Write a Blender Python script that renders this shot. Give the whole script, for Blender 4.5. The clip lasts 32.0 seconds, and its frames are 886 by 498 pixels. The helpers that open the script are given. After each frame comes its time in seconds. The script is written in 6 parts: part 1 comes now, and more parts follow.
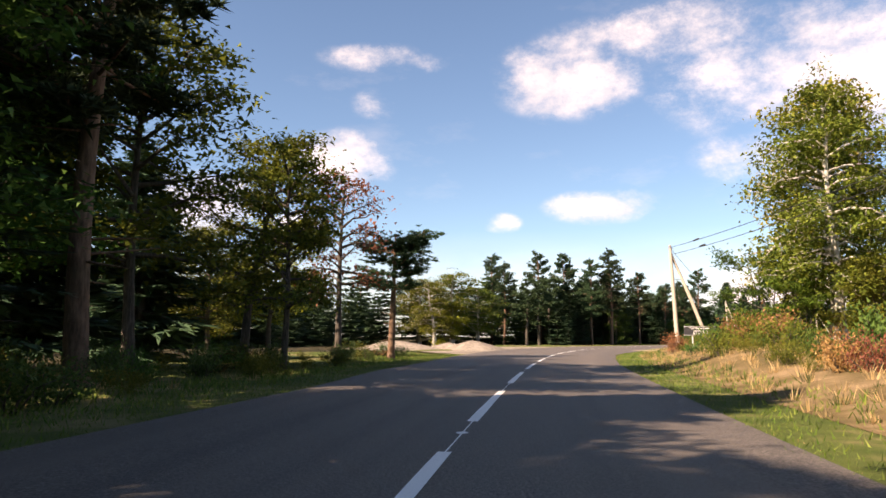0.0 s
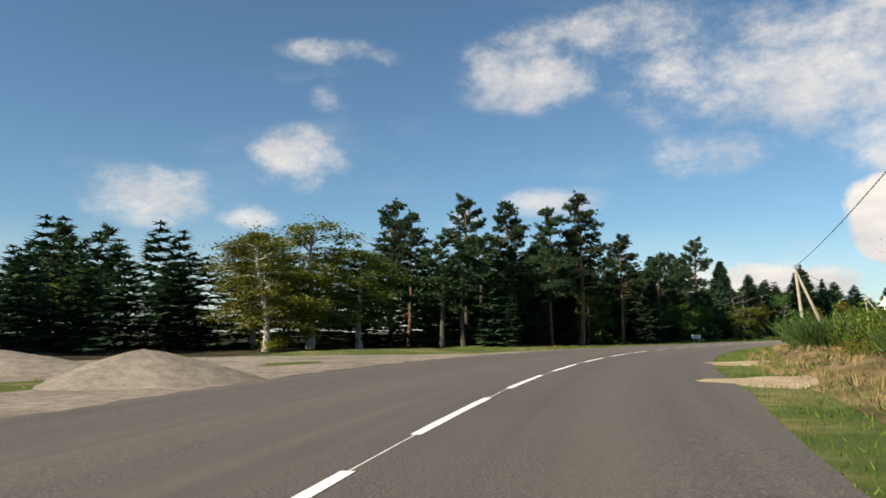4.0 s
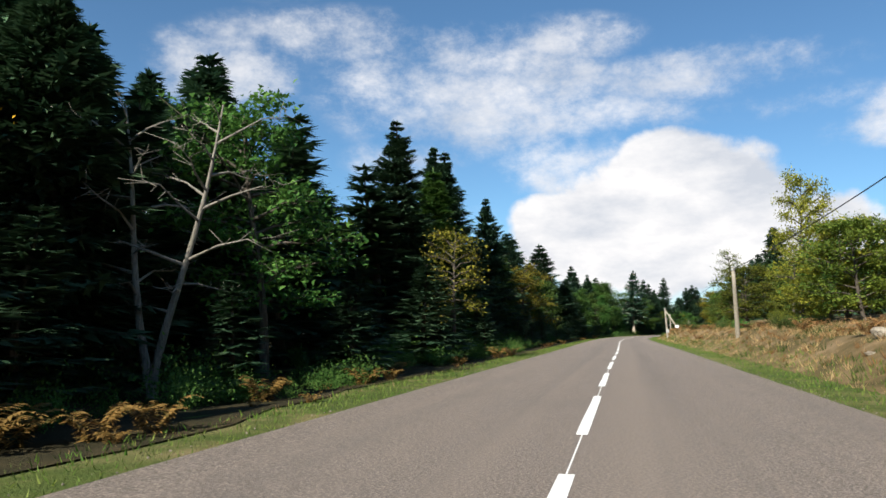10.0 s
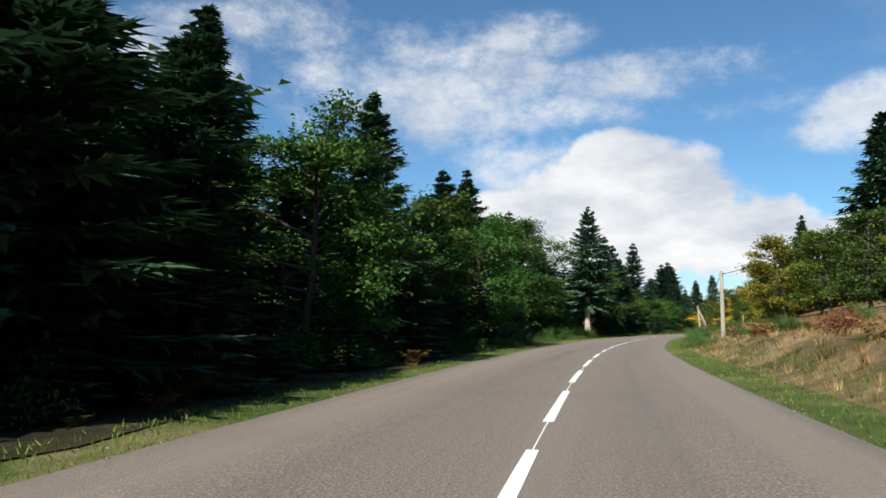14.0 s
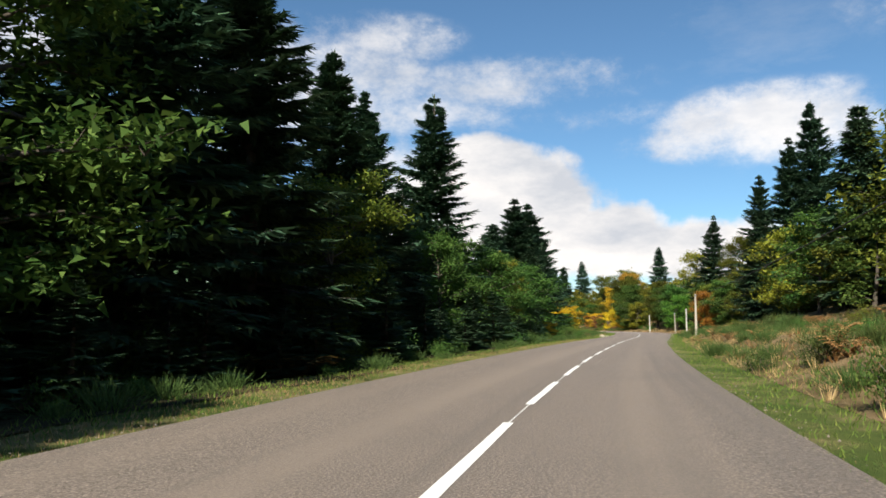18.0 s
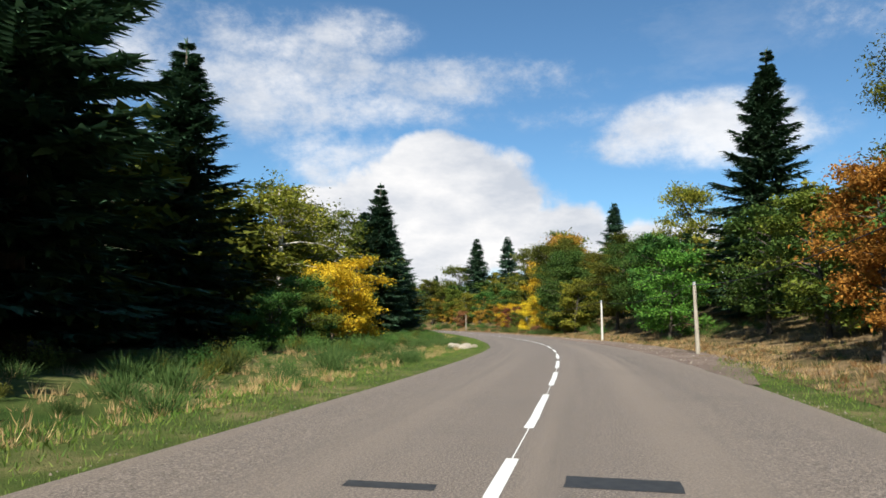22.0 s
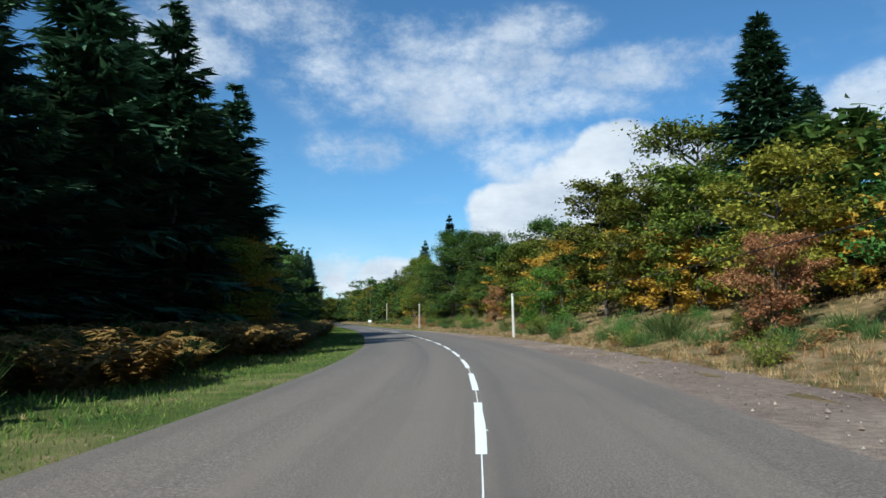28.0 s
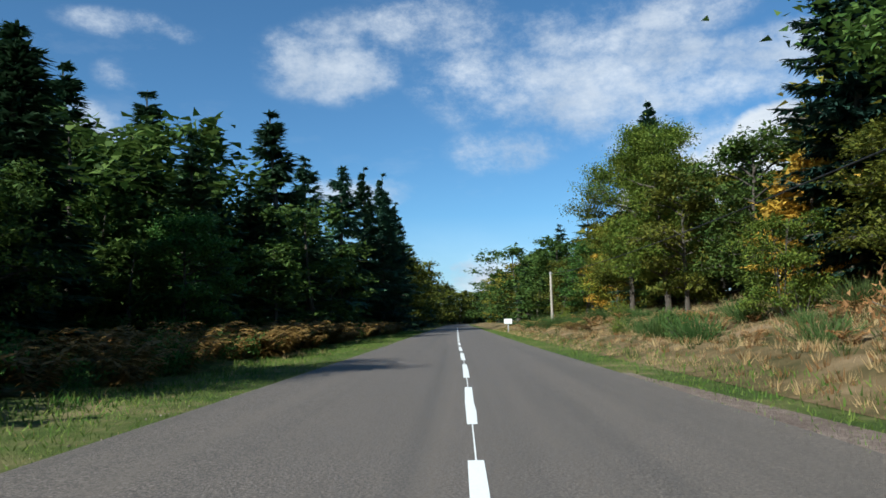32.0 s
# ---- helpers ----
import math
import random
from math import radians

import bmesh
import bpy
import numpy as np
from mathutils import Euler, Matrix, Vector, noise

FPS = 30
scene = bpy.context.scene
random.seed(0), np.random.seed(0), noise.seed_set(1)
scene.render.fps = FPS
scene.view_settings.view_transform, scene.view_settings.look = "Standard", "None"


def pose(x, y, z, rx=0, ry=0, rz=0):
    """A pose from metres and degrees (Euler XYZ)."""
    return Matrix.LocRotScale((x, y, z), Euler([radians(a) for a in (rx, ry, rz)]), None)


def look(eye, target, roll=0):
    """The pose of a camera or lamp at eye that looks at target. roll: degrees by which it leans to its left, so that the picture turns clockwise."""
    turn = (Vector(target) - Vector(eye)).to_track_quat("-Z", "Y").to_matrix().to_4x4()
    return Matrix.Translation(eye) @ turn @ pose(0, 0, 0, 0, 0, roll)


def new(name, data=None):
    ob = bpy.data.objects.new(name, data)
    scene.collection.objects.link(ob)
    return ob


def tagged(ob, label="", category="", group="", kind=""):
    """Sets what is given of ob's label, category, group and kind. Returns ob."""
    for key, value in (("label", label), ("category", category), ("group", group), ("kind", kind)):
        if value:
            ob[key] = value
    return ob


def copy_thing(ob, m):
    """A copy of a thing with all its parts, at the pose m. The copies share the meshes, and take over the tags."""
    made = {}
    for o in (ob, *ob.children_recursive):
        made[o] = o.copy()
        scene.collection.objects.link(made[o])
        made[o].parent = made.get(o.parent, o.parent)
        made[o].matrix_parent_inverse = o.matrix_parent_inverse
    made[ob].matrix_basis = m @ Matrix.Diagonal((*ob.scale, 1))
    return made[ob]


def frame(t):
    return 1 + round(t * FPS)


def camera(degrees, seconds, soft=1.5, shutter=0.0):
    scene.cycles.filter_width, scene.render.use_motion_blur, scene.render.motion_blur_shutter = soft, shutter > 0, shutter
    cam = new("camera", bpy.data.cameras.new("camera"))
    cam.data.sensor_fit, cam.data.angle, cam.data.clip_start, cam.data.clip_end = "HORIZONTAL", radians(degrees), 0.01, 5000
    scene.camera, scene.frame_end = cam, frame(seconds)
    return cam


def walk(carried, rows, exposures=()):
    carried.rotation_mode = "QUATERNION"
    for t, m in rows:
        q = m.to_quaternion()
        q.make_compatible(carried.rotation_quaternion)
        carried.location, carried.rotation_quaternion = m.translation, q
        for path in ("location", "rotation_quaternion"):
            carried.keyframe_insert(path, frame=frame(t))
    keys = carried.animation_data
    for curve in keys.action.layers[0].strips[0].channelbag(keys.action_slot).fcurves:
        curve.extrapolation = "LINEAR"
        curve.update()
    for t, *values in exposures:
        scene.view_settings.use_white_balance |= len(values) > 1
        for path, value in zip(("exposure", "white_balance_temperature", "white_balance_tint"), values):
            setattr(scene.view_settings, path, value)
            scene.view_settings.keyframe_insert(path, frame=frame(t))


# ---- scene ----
cam = camera(62.186, 32.0, soft=1.6)
# seconds, x, y, z, then turn to the left, tilt upwards and roll in degrees
ROWS = [
    (0.0, -0.914, 1.141, 1.029, -0.359, 6.826, 0.249),
    (0.5, 0.012, 6.938, 1.031, -0.608, 6.917, 0.127),
    (1.0, 0.893, 11.997, 1.028, -0.887, 6.956, 0.016),
    (1.5, 1.747, 16.680, 1.017, -1.053, 7.016, -0.245),
    (2.0, 2.619, 21.187, 1.007, -1.144, 7.009, -0.547),
    (2.5, 3.551, 25.603, 1.015, -1.403, 6.931, -0.352),
    (3.0, 4.720, 30.986, 1.049, -1.828, 6.494, -0.200),
    (3.5, 6.182, 37.533, 1.098, -2.532, 6.384, -0.106),
    (4.0, 7.969, 44.994, 1.148, -3.650, 6.452, -0.054),
    (4.5, 10.124, 52.921, 1.188, -5.258, 6.642, -0.043),
    (5.0, 12.663, 60.948, 1.209, -7.286, 6.460, 0.071),
    (5.5, 15.774, 69.032, 1.208, -9.435, 6.255, 0.104),
    (6.0, 19.418, 77.148, 1.202, -11.822, 6.117, 0.086),
    (6.5, 23.476, 85.306, 1.191, -14.376, 6.195, -0.336),
    (7.0, 28.125, 93.634, 1.171, -17.073, 6.060, 0.110),
    (7.5, 33.433, 102.002, 1.149, -19.819, 5.933, 0.568),
    (8.0, 39.444, 110.631, 1.128, -22.473, 6.102, 0.673),
    (8.5, 46.329, 119.586, 1.120, -24.608, 6.220, 0.773),
    (9.0, 53.856, 128.814, 1.119, -26.169, 6.190, 0.815),
    (9.5, 61.733, 138.275, 1.123, -26.824, 6.356, 0.229),
    (10.0, 69.887, 147.895, 1.127, -27.401, 6.456, -0.324),
    (10.5, 78.340, 157.740, 1.129, -27.927, 6.270, -0.012),
    (11.0, 86.964, 167.648, 1.130, -28.384, 6.279, 0.181),
    (11.5, 95.480, 177.370, 1.138, -28.851, 6.213, 0.244),
    (12.0, 103.892, 186.935, 1.147, -29.249, 6.205, 0.415),
    (12.5, 112.291, 196.485, 1.153, -29.646, 6.178, 0.527),
    (13.0, 120.662, 205.995, 1.156, -30.018, 6.176, 0.445),
    (13.5, 129.116, 215.502, 1.159, -30.510, 6.168, 0.502),
    (14.0, 137.732, 225.011, 1.161, -31.279, 6.063, 0.284),
    (14.5, 146.602, 234.489, 1.165, -32.373, 6.038, 0.116),
    (15.0, 155.811, 243.869, 1.168, -33.758, 6.054, -0.049),
    (15.5, 165.407, 253.086, 1.170, -35.322, 6.095, -0.253),
    (16.0, 175.376, 262.085, 1.172, -36.900, 6.242, -0.533),
    (16.5, 185.567, 270.854, 1.177, -38.372, 6.124, -0.347),
    (17.0, 195.968, 279.368, 1.179, -39.766, 6.140, -0.146),
    (17.5, 206.691, 287.599, 1.177, -40.675, 6.098, -0.070),
    (18.0, 217.672, 295.620, 1.174, -41.515, 6.096, -0.119),
    (18.5, 228.837, 303.472, 1.175, -42.476, 6.074, -0.244),
    (19.0, 240.112, 311.077, 1.179, -43.187, 6.060, -0.234),
    (19.5, 251.412, 318.397, 1.192, -43.760, 6.097, -0.269),
    (20.0, 262.660, 325.521, 1.210, -44.225, 6.130, -0.538),
    (20.5, 273.896, 332.581, 1.240, -44.596, 6.169, -0.536),
    (21.0, 284.995, 339.593, 1.276, -44.822, 6.176, -0.300),
    (21.5, 295.977, 346.696, 1.321, -45.176, 6.066, 0.110),
    (22.0, 306.829, 353.971, 1.364, -45.409, 5.901, 0.647),
    (22.5, 317.372, 361.303, 1.397, -45.460, 5.699, 0.980),
    (23.0, 327.851, 368.878, 1.417, -45.363, 5.552, 0.957),
    (23.5, 338.282, 376.771, 1.417, -44.858, 5.474, 0.643),
    (24.0, 348.449, 385.072, 1.406, -43.796, 5.459, 0.273),
    (24.5, 358.500, 393.995, 1.392, -42.217, 5.521, 0.143),
    (25.0, 368.131, 403.450, 1.382, -40.601, 5.529, -0.164),
    (25.5, 377.189, 413.176, 1.380, -39.031, 5.651, -0.296),
    (26.0, 386.157, 423.268, 1.382, -37.560, 5.921, -0.174),
    (26.5, 395.047, 433.676, 1.386, -36.088, 5.986, -0.087),
    (27.0, 403.751, 444.340, 1.390, -34.491, 5.872, -0.032),
    (27.5, 412.102, 455.200, 1.392, -32.708, 5.514, -0.016),
    (28.0, 419.939, 466.199, 1.393, -30.754, 5.520, -0.036),
    (28.5, 427.205, 477.404, 1.384, -28.713, 5.483, -0.027),
    (29.0, 433.862, 488.732, 1.366, -26.629, 5.371, -0.236),
    (29.5, 439.989, 500.145, 1.337, -24.564, 5.372, -0.332),
    (30.0, 445.747, 512.017, 1.304, -22.601, 5.377, -0.520),
    (30.5, 451.233, 524.409, 1.272, -20.853, 5.393, -0.563),
    (31.0, 456.537, 537.155, 1.243, -19.608, 5.581, -0.401),
    (31.5, 461.763, 550.228, 1.215, -19.296, 5.507, -0.503),
    (32.0, 466.921, 563.418, 1.194, -19.118, 5.632, -1.011),
]


def stand(x, y, z, turn, tilt, roll):
    a, b = radians(turn), radians(tilt)
    ahead = Vector((-math.sin(a) * math.cos(b), math.cos(a) * math.cos(b), math.sin(b)))
    eye = Vector((x, y, z))
    return look(eye, eye + ahead, roll)


walk(cam, [(r[0], stand(*r[1:])) for r in ROWS], [(0.0, 1.5, 8500.0, 26.0), (0.9, 1.26, 7900.0, 14.0), (2.5, 1.0, 8000.0, 11.0), (5.0, 0.64, 6650.0, 6.0), (9.0, 0.88, 6500.0, 7.0), (13.0, 0.7, 6200.0, 5.0), (18.0, 0.84, 6650.0, 7.0), (25.0, 0.68, 5900.0, 3.0), (28.0, 0.62, 5600.0, 0.0), (32.0, 0.63, 5700.0, 1.0)])

# ---- sky and sun ----
SUN_TURN, SUN_HEIGHT = 120.0, 37.0        # degrees to the left of +y, degrees above the horizon
sun_way = Vector((-math.sin(radians(SUN_TURN)) * math.cos(radians(SUN_HEIGHT)), math.cos(radians(SUN_TURN)) * math.cos(radians(SUN_HEIGHT)), math.sin(radians(SUN_HEIGHT))))
lamp = bpy.data.lights.new("sun", "SUN")
lamp.energy, lamp.angle, lamp.color = 5.0, radians(0.55), (1.0, 0.93, 0.82)
sun = new("sun", lamp)
sun.matrix_world = look(sun_way * 100, (0, 0, 0))

world = bpy.data.worlds.new("sky")
scene.world = world
world.use_nodes = True
wn, wl = world.node_tree.nodes, world.node_tree.links
wn.clear()


def wnode(kind, **values):
    n = wn.new(kind)
    for k, v in values.items():
        n.inputs[k].default_value = v
    return n


sky = wn.new("ShaderNodeTexSky")
sky.sky_type, sky.sun_disc = "NISHITA", False
sky.sun_elevation, sky.sun_rotation = radians(SUN_HEIGHT), radians(-SUN_TURN)
sky.altitude, sky.air_density, sky.dust_density, sky.ozone_density = 1200, 1.0, 1.0, 2.0
coord = wn.new("ShaderNodeTexCoord")


def wmath(op, a, b=None, clamp=False):
    n = wn.new("ShaderNodeMath")
    n.operation, n.use_clamp = op, clamp
    for k, v in enumerate((a, b)):
        if v is None:
            continue
        if isinstance(v, (int, float)):
            n.inputs[k].default_value = v
        else:
            wl.new(v, n.inputs[k])
    return n.outputs[0]


def wnoise(scale, detail, rough, stretch=(1, 1, 1)):
    m = wn.new("ShaderNodeMapping")
    m.inputs["Scale"].default_value = stretch
    wl.new(coord.outputs["Generated"], m.inputs[0])
    n = wnode("ShaderNodeTexNoise", Scale=scale, Detail=detail, Roughness=rough)
    wl.new(m.outputs[0], n.inputs["Vector"])
    return n.outputs["Fac"]


# cloud banks: turn to the left, height, width, height of the bank (degrees), weight
CLOUDS = [
    (-29.0, 18.8, 10.2, 4.8, 1.0), (-24.5, 13.2, 4.6, 2.0, 0.8), (-10.4, 19.8, 5.4, 2.9, 0.95), (-12.9, 10.0, 4.1, 1.3, 1.0), (7.5, 13.1, 3.7, 2.6, 0.8), (4.8, 17.9, 2.0, 1.2, 0.6),
    (11.7, 8.7, 2.8, 1.1, 0.7), (-30.1, 4.8, 3.5, 1.7, 0.8), (-5.0, 8.8, 1.5, 0.8, 0.7), (-39.5, 12.0, 7.5, 3.0, 0.9), (-40.0, 6.2, 6.0, 2.6, 0.8), (-20.0, 22.3, 10.5, 2.2, 0.8),
    (-38.5, 16.2, 9.5, 1.9, 0.75), (-48.6, 18.8, 8.6, 2.0, 0.9), (-60.4, 13.4, 4.9, 1.5, 0.85), (-66.0, 14.5, 8.0, 2.7, 0.9), (-53.7, 16.0, 6.0, 1.3, 0.5), (-36.6, 22.1, 6.0, 1.8, 0.8),
    (3.7, 21.3, 5.0, 1.1, 0.75), (18.5, 10.0, 6.5, 2.2, 0.75), (-21.5, 3.7, 3.5, 2.2, 0.9), (-90.0, 24.0, 16.0, 7.0, 0.8), (-18.5, 17.6, 2.4, 1.0, 0.55),
]
billow = wmath("MULTIPLY", wmath("SUBTRACT", wnoise(6.0, 12.0, 0.68, (1, 1, 1.5)), 0.5), 3.0)
wisp = wmath("MULTIPLY", wmath("SUBTRACT", wnoise(2.1, 8.0, 0.66, (1, 1, 2.6)), 0.54), 1.6)


def blob_of(turn, height, wide, tall, weight):
    """A soft lens-shaped patch of the sky."""
    a, b = radians(turn), radians(height)
    way = Vector((-math.sin(a) * math.cos(b), math.cos(a) * math.cos(b), math.sin(b)))
    side = Vector((math.cos(a), math.sin(a), 0))
    above = side.cross(way) * -1
    if above.z < 0:
        above.negate()
    parts = []
    for axis, size in ((side, wide), (above, tall)):
        dot = wn.new("ShaderNodeVectorMath")
        dot.operation = "DOT_PRODUCT"
        wl.new(coord.outputs["Generated"], dot.inputs[0])
        dot.inputs[1].default_value = axis
        q = wmath("DIVIDE", dot.outputs["Value"], math.sin(radians(size)))
        parts.append(wmath("MULTIPLY", q, q))
    front = wn.new("ShaderNodeVectorMath")
    front.operation = "DOT_PRODUCT"
    wl.new(coord.outputs["Generated"], front.inputs[0])
    front.inputs[1].default_value = way
    ahead = wmath("GREATER_THAN", front.outputs["Value"], 0.0)
    blob = wmath("MULTIPLY", wmath("SUBTRACT", 1.0, wmath("MULTIPLY", wmath("ADD", parts[0], parts[1]), 0.55), True), ahead)
    return wmath("MULTIPLY", blob, weight)


total = None
for row in CLOUDS:
    blob = blob_of(*row)
    total = blob if total is None else wmath("MAXIMUM", total, blob)
# the heaped bank low over the road: crisp lumpy edge
lumps = wmath("MULTIPLY", wmath("SUBTRACT", wnoise(9.0, 10.0, 0.58), 0.5), 1.3)
heap_bank = None
for row in ((-45, 8.2, 10.5, 5.8, 1.15), (-44.5, 12.0, 5.0, 3.0, 1.1), (-52, 6.5, 7.5, 3.6, 1.05), (-38, 7.8, 5.5, 3.6, 1.0), (-27, 3.0, 7, 2.4, 0.8), (-62, 5.5, 8, 3.0, 0.85)):
    blob = blob_of(*row)
    heap_bank = blob if heap_bank is None else wmath("MAXIMUM", heap_bank, blob)
crisp = wn.new("ShaderNodeMapRange")
crisp.interpolation_type = "SMOOTHSTEP"
crisp.inputs[1].default_value, crisp.inputs[2].default_value = 0.42, 0.68
wl.new(wmath("ADD", heap_bank, wmath("MULTIPLY", lumps, wmath("MULTIPLY", heap_bank, 2.5, True))), crisp.inputs[0])
sep = wn.new("ShaderNodeSeparateXYZ")
wl.new(coord.outputs["Generated"], sep.inputs[0])
high = wmath("MULTIPLY", wmath("GREATER_THAN", sep.outputs[2], -0.02), 1.0)
soft = wn.new("ShaderNodeMapRange")
soft.interpolation_type = "SMOOTHERSTEP"
soft.inputs[1].default_value, soft.inputs[2].default_value = 0.12, 1.3
wl.new(wmath("ADD", total, wmath("MULTIPLY", billow, wmath("MULTIPLY", total, 2.4, True))), soft.inputs[0])
dense = wmath("MAXIMUM", wmath("MULTIPLY", soft.outputs[0], 0.86), crisp.outputs[0])
haze = wmath("MULTIPLY", wmath("SUBTRACT", 1.0, wmath("MULTIPLY", sep.outputs[2], 7.0), True), 0.45)
veil = wmath("MULTIPLY", wmath("ADD", wisp, 0.0, True), 0.55, True)
cover = wmath("MULTIPLY", wmath("MAXIMUM", wmath("MAXIMUM", dense, veil), haze), high, True)
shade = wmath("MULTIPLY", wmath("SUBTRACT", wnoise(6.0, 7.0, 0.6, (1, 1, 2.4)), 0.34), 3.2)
white = wn.new("ShaderNodeMix")
white.data_type = "RGBA"
white.inputs[6].default_value, white.inputs[7].default_value = (5.6, 5.8, 6.5, 1), (9.6, 9.1, 9.0, 1)
wl.new(wmath("MULTIPLY", shade, 1.0, True), white.inputs[0])
blue = wn.new("ShaderNodeMix")
blue.data_type, blue.blend_type = "RGBA", "MULTIPLY"
blue.inputs[0].default_value = 1.0
blue.inputs[7].default_value = (0.8, 1.05, 1.16, 1)
wl.new(sky.outputs[0], blue.inputs[6])
mixed = wn.new("ShaderNodeMix")
mixed.data_type = "RGBA"
wl.new(cover, mixed.inputs[0])
wl.new(blue.outputs[2], mixed.inputs[6])
wl.new(white.outputs[2], mixed.inputs[7])
back = wnode("ShaderNodeBackground", Strength=0.066)
wl.new(mixed.outputs[2], back.inputs[0])
wl.new(back.outputs[0], wn.new("ShaderNodeOutputWorld").inputs[0])


# ---- materials ----
class Paint:
    """A node material with short ways to noise, ramps and bump."""

    def __init__(self, name, rough=0.8, metal=0.0, spec=0.3):
        self.m = bpy.data.materials.new(name)
        self.m.use_nodes = True
        self.n, self.l = self.m.node_tree.nodes, self.m.node_tree.links
        self.b = self.n["Principled BSDF"]
        self.b.inputs["Roughness"].default_value = rough
        self.b.inputs["Metallic"].default_value = metal
        self.b.inputs["Specular IOR Level"].default_value = spec
        self.co = self.n.new("ShaderNodeTexCoord")

    def noise(self, scale, detail=4.0, rough=0.55, space="Object", stretch=None):
        n = self.n.new("ShaderNodeTexNoise")
        n.inputs["Scale"].default_value, n.inputs["Detail"].default_value, n.inputs["Roughness"].default_value = scale, detail, rough
        out = self.co.outputs[space]
        if stretch:
            m = self.n.new("ShaderNodeMapping")
            m.inputs["Scale"].default_value = stretch
            self.l.new(out, m.inputs[0])
            out = m.outputs[0]
        self.l.new(out, n.inputs["Vector"])
        return n.outputs["Fac"]

    def ramp(self, fac, *stops):
        r = self.n.new("ShaderNodeValToRGB")
        e = r.color_ramp.elements
        while len(e) < len(stops):
            e.new(0.5)
        for k, (p, c) in enumerate(stops):
            e[k].position, e[k].color = p, (*c, 1)
        self.l.new(fac, r.inputs[0])
        return r.outputs[0]

    def mix(self, fac, a, b, kind="MIX"):
        m = self.n.new("ShaderNodeMix")
        m.data_type, m.blend_type = "RGBA", kind
        for k, v in ((0, fac), (6, a), (7, b)):
            if isinstance(v, float):
                m.inputs[k].default_value = v
            elif isinstance(v, tuple):
                m.inputs[k].default_value = (*v, 1)
            else:
                self.l.new(v, m.inputs[k])
        return m.outputs[2]

    def math(self, op, a, b=0.0, clamp=False):
        m = self.n.new("ShaderNodeMath")
        m.operation, m.use_clamp = op, clamp
        for k, v in ((0, a), (1, b)):
            if isinstance(v, (int, float)):
                m.inputs[k].default_value = v
            else:
                self.l.new(v, m.inputs[k])
        return m.outputs[0]

    def colour(self, out):
        self.l.new(out, self.b.inputs["Base Color"])
        return self

    def bump(self, fac, strength=0.4, distance=0.02):
        u = self.n.new("ShaderNodeBump")
        u.inputs["Strength"].default_value, u.inputs["Distance"].default_value = strength, distance
        self.l.new(fac, u.inputs["Height"])
        self.l.new(u.outputs[0], self.b.inputs["Normal"])
        return self


def leaf_paint(name, dark, mid, light, through_light=0.3):
    p = Paint(name, 0.65, spec=0.12)
    info, geo = p.n.new("ShaderNodeObjectInfo"), p.n.new("ShaderNodeNewGeometry")
    each = p.ramp(geo.outputs["Random Per Island"], (0.0, dark), (0.55, mid), (1.0, light))
    patch = p.noise(0.55, 2.0)
    col = p.mix(p.math("MULTIPLY", p.math("SUBTRACT", patch, 0.35, True), 1.6, True), each, light)
    hue = p.n.new("ShaderNodeHueSaturation")
    p.l.new(p.math("ADD", p.math("MULTIPLY", info.outputs["Random"], 0.05), 0.475), hue.inputs["Hue"])
    p.l.new(p.math("ADD", p.math("MULTIPLY", info.outputs["Random"], 0.5), 0.75), hue.inputs["Value"])
    p.l.new(col, hue.inputs["Color"])
    p.l.new(hue.outputs[0], p.b.inputs["Base Color"])
    t = p.n.new("ShaderNodeBsdfTranslucent")
    p.l.new(hue.outputs[0], t.inputs[0])
    s = p.n.new("ShaderNodeMixShader")
    s.inputs[0].default_value = through_light
    p.l.new(p.b.outputs[0], s.inputs[1])
    p.l.new(t.outputs[0], s.inputs[2])
    p.l.new(s.outputs[0], p.n["Material Output"].inputs[0])
    return p.m


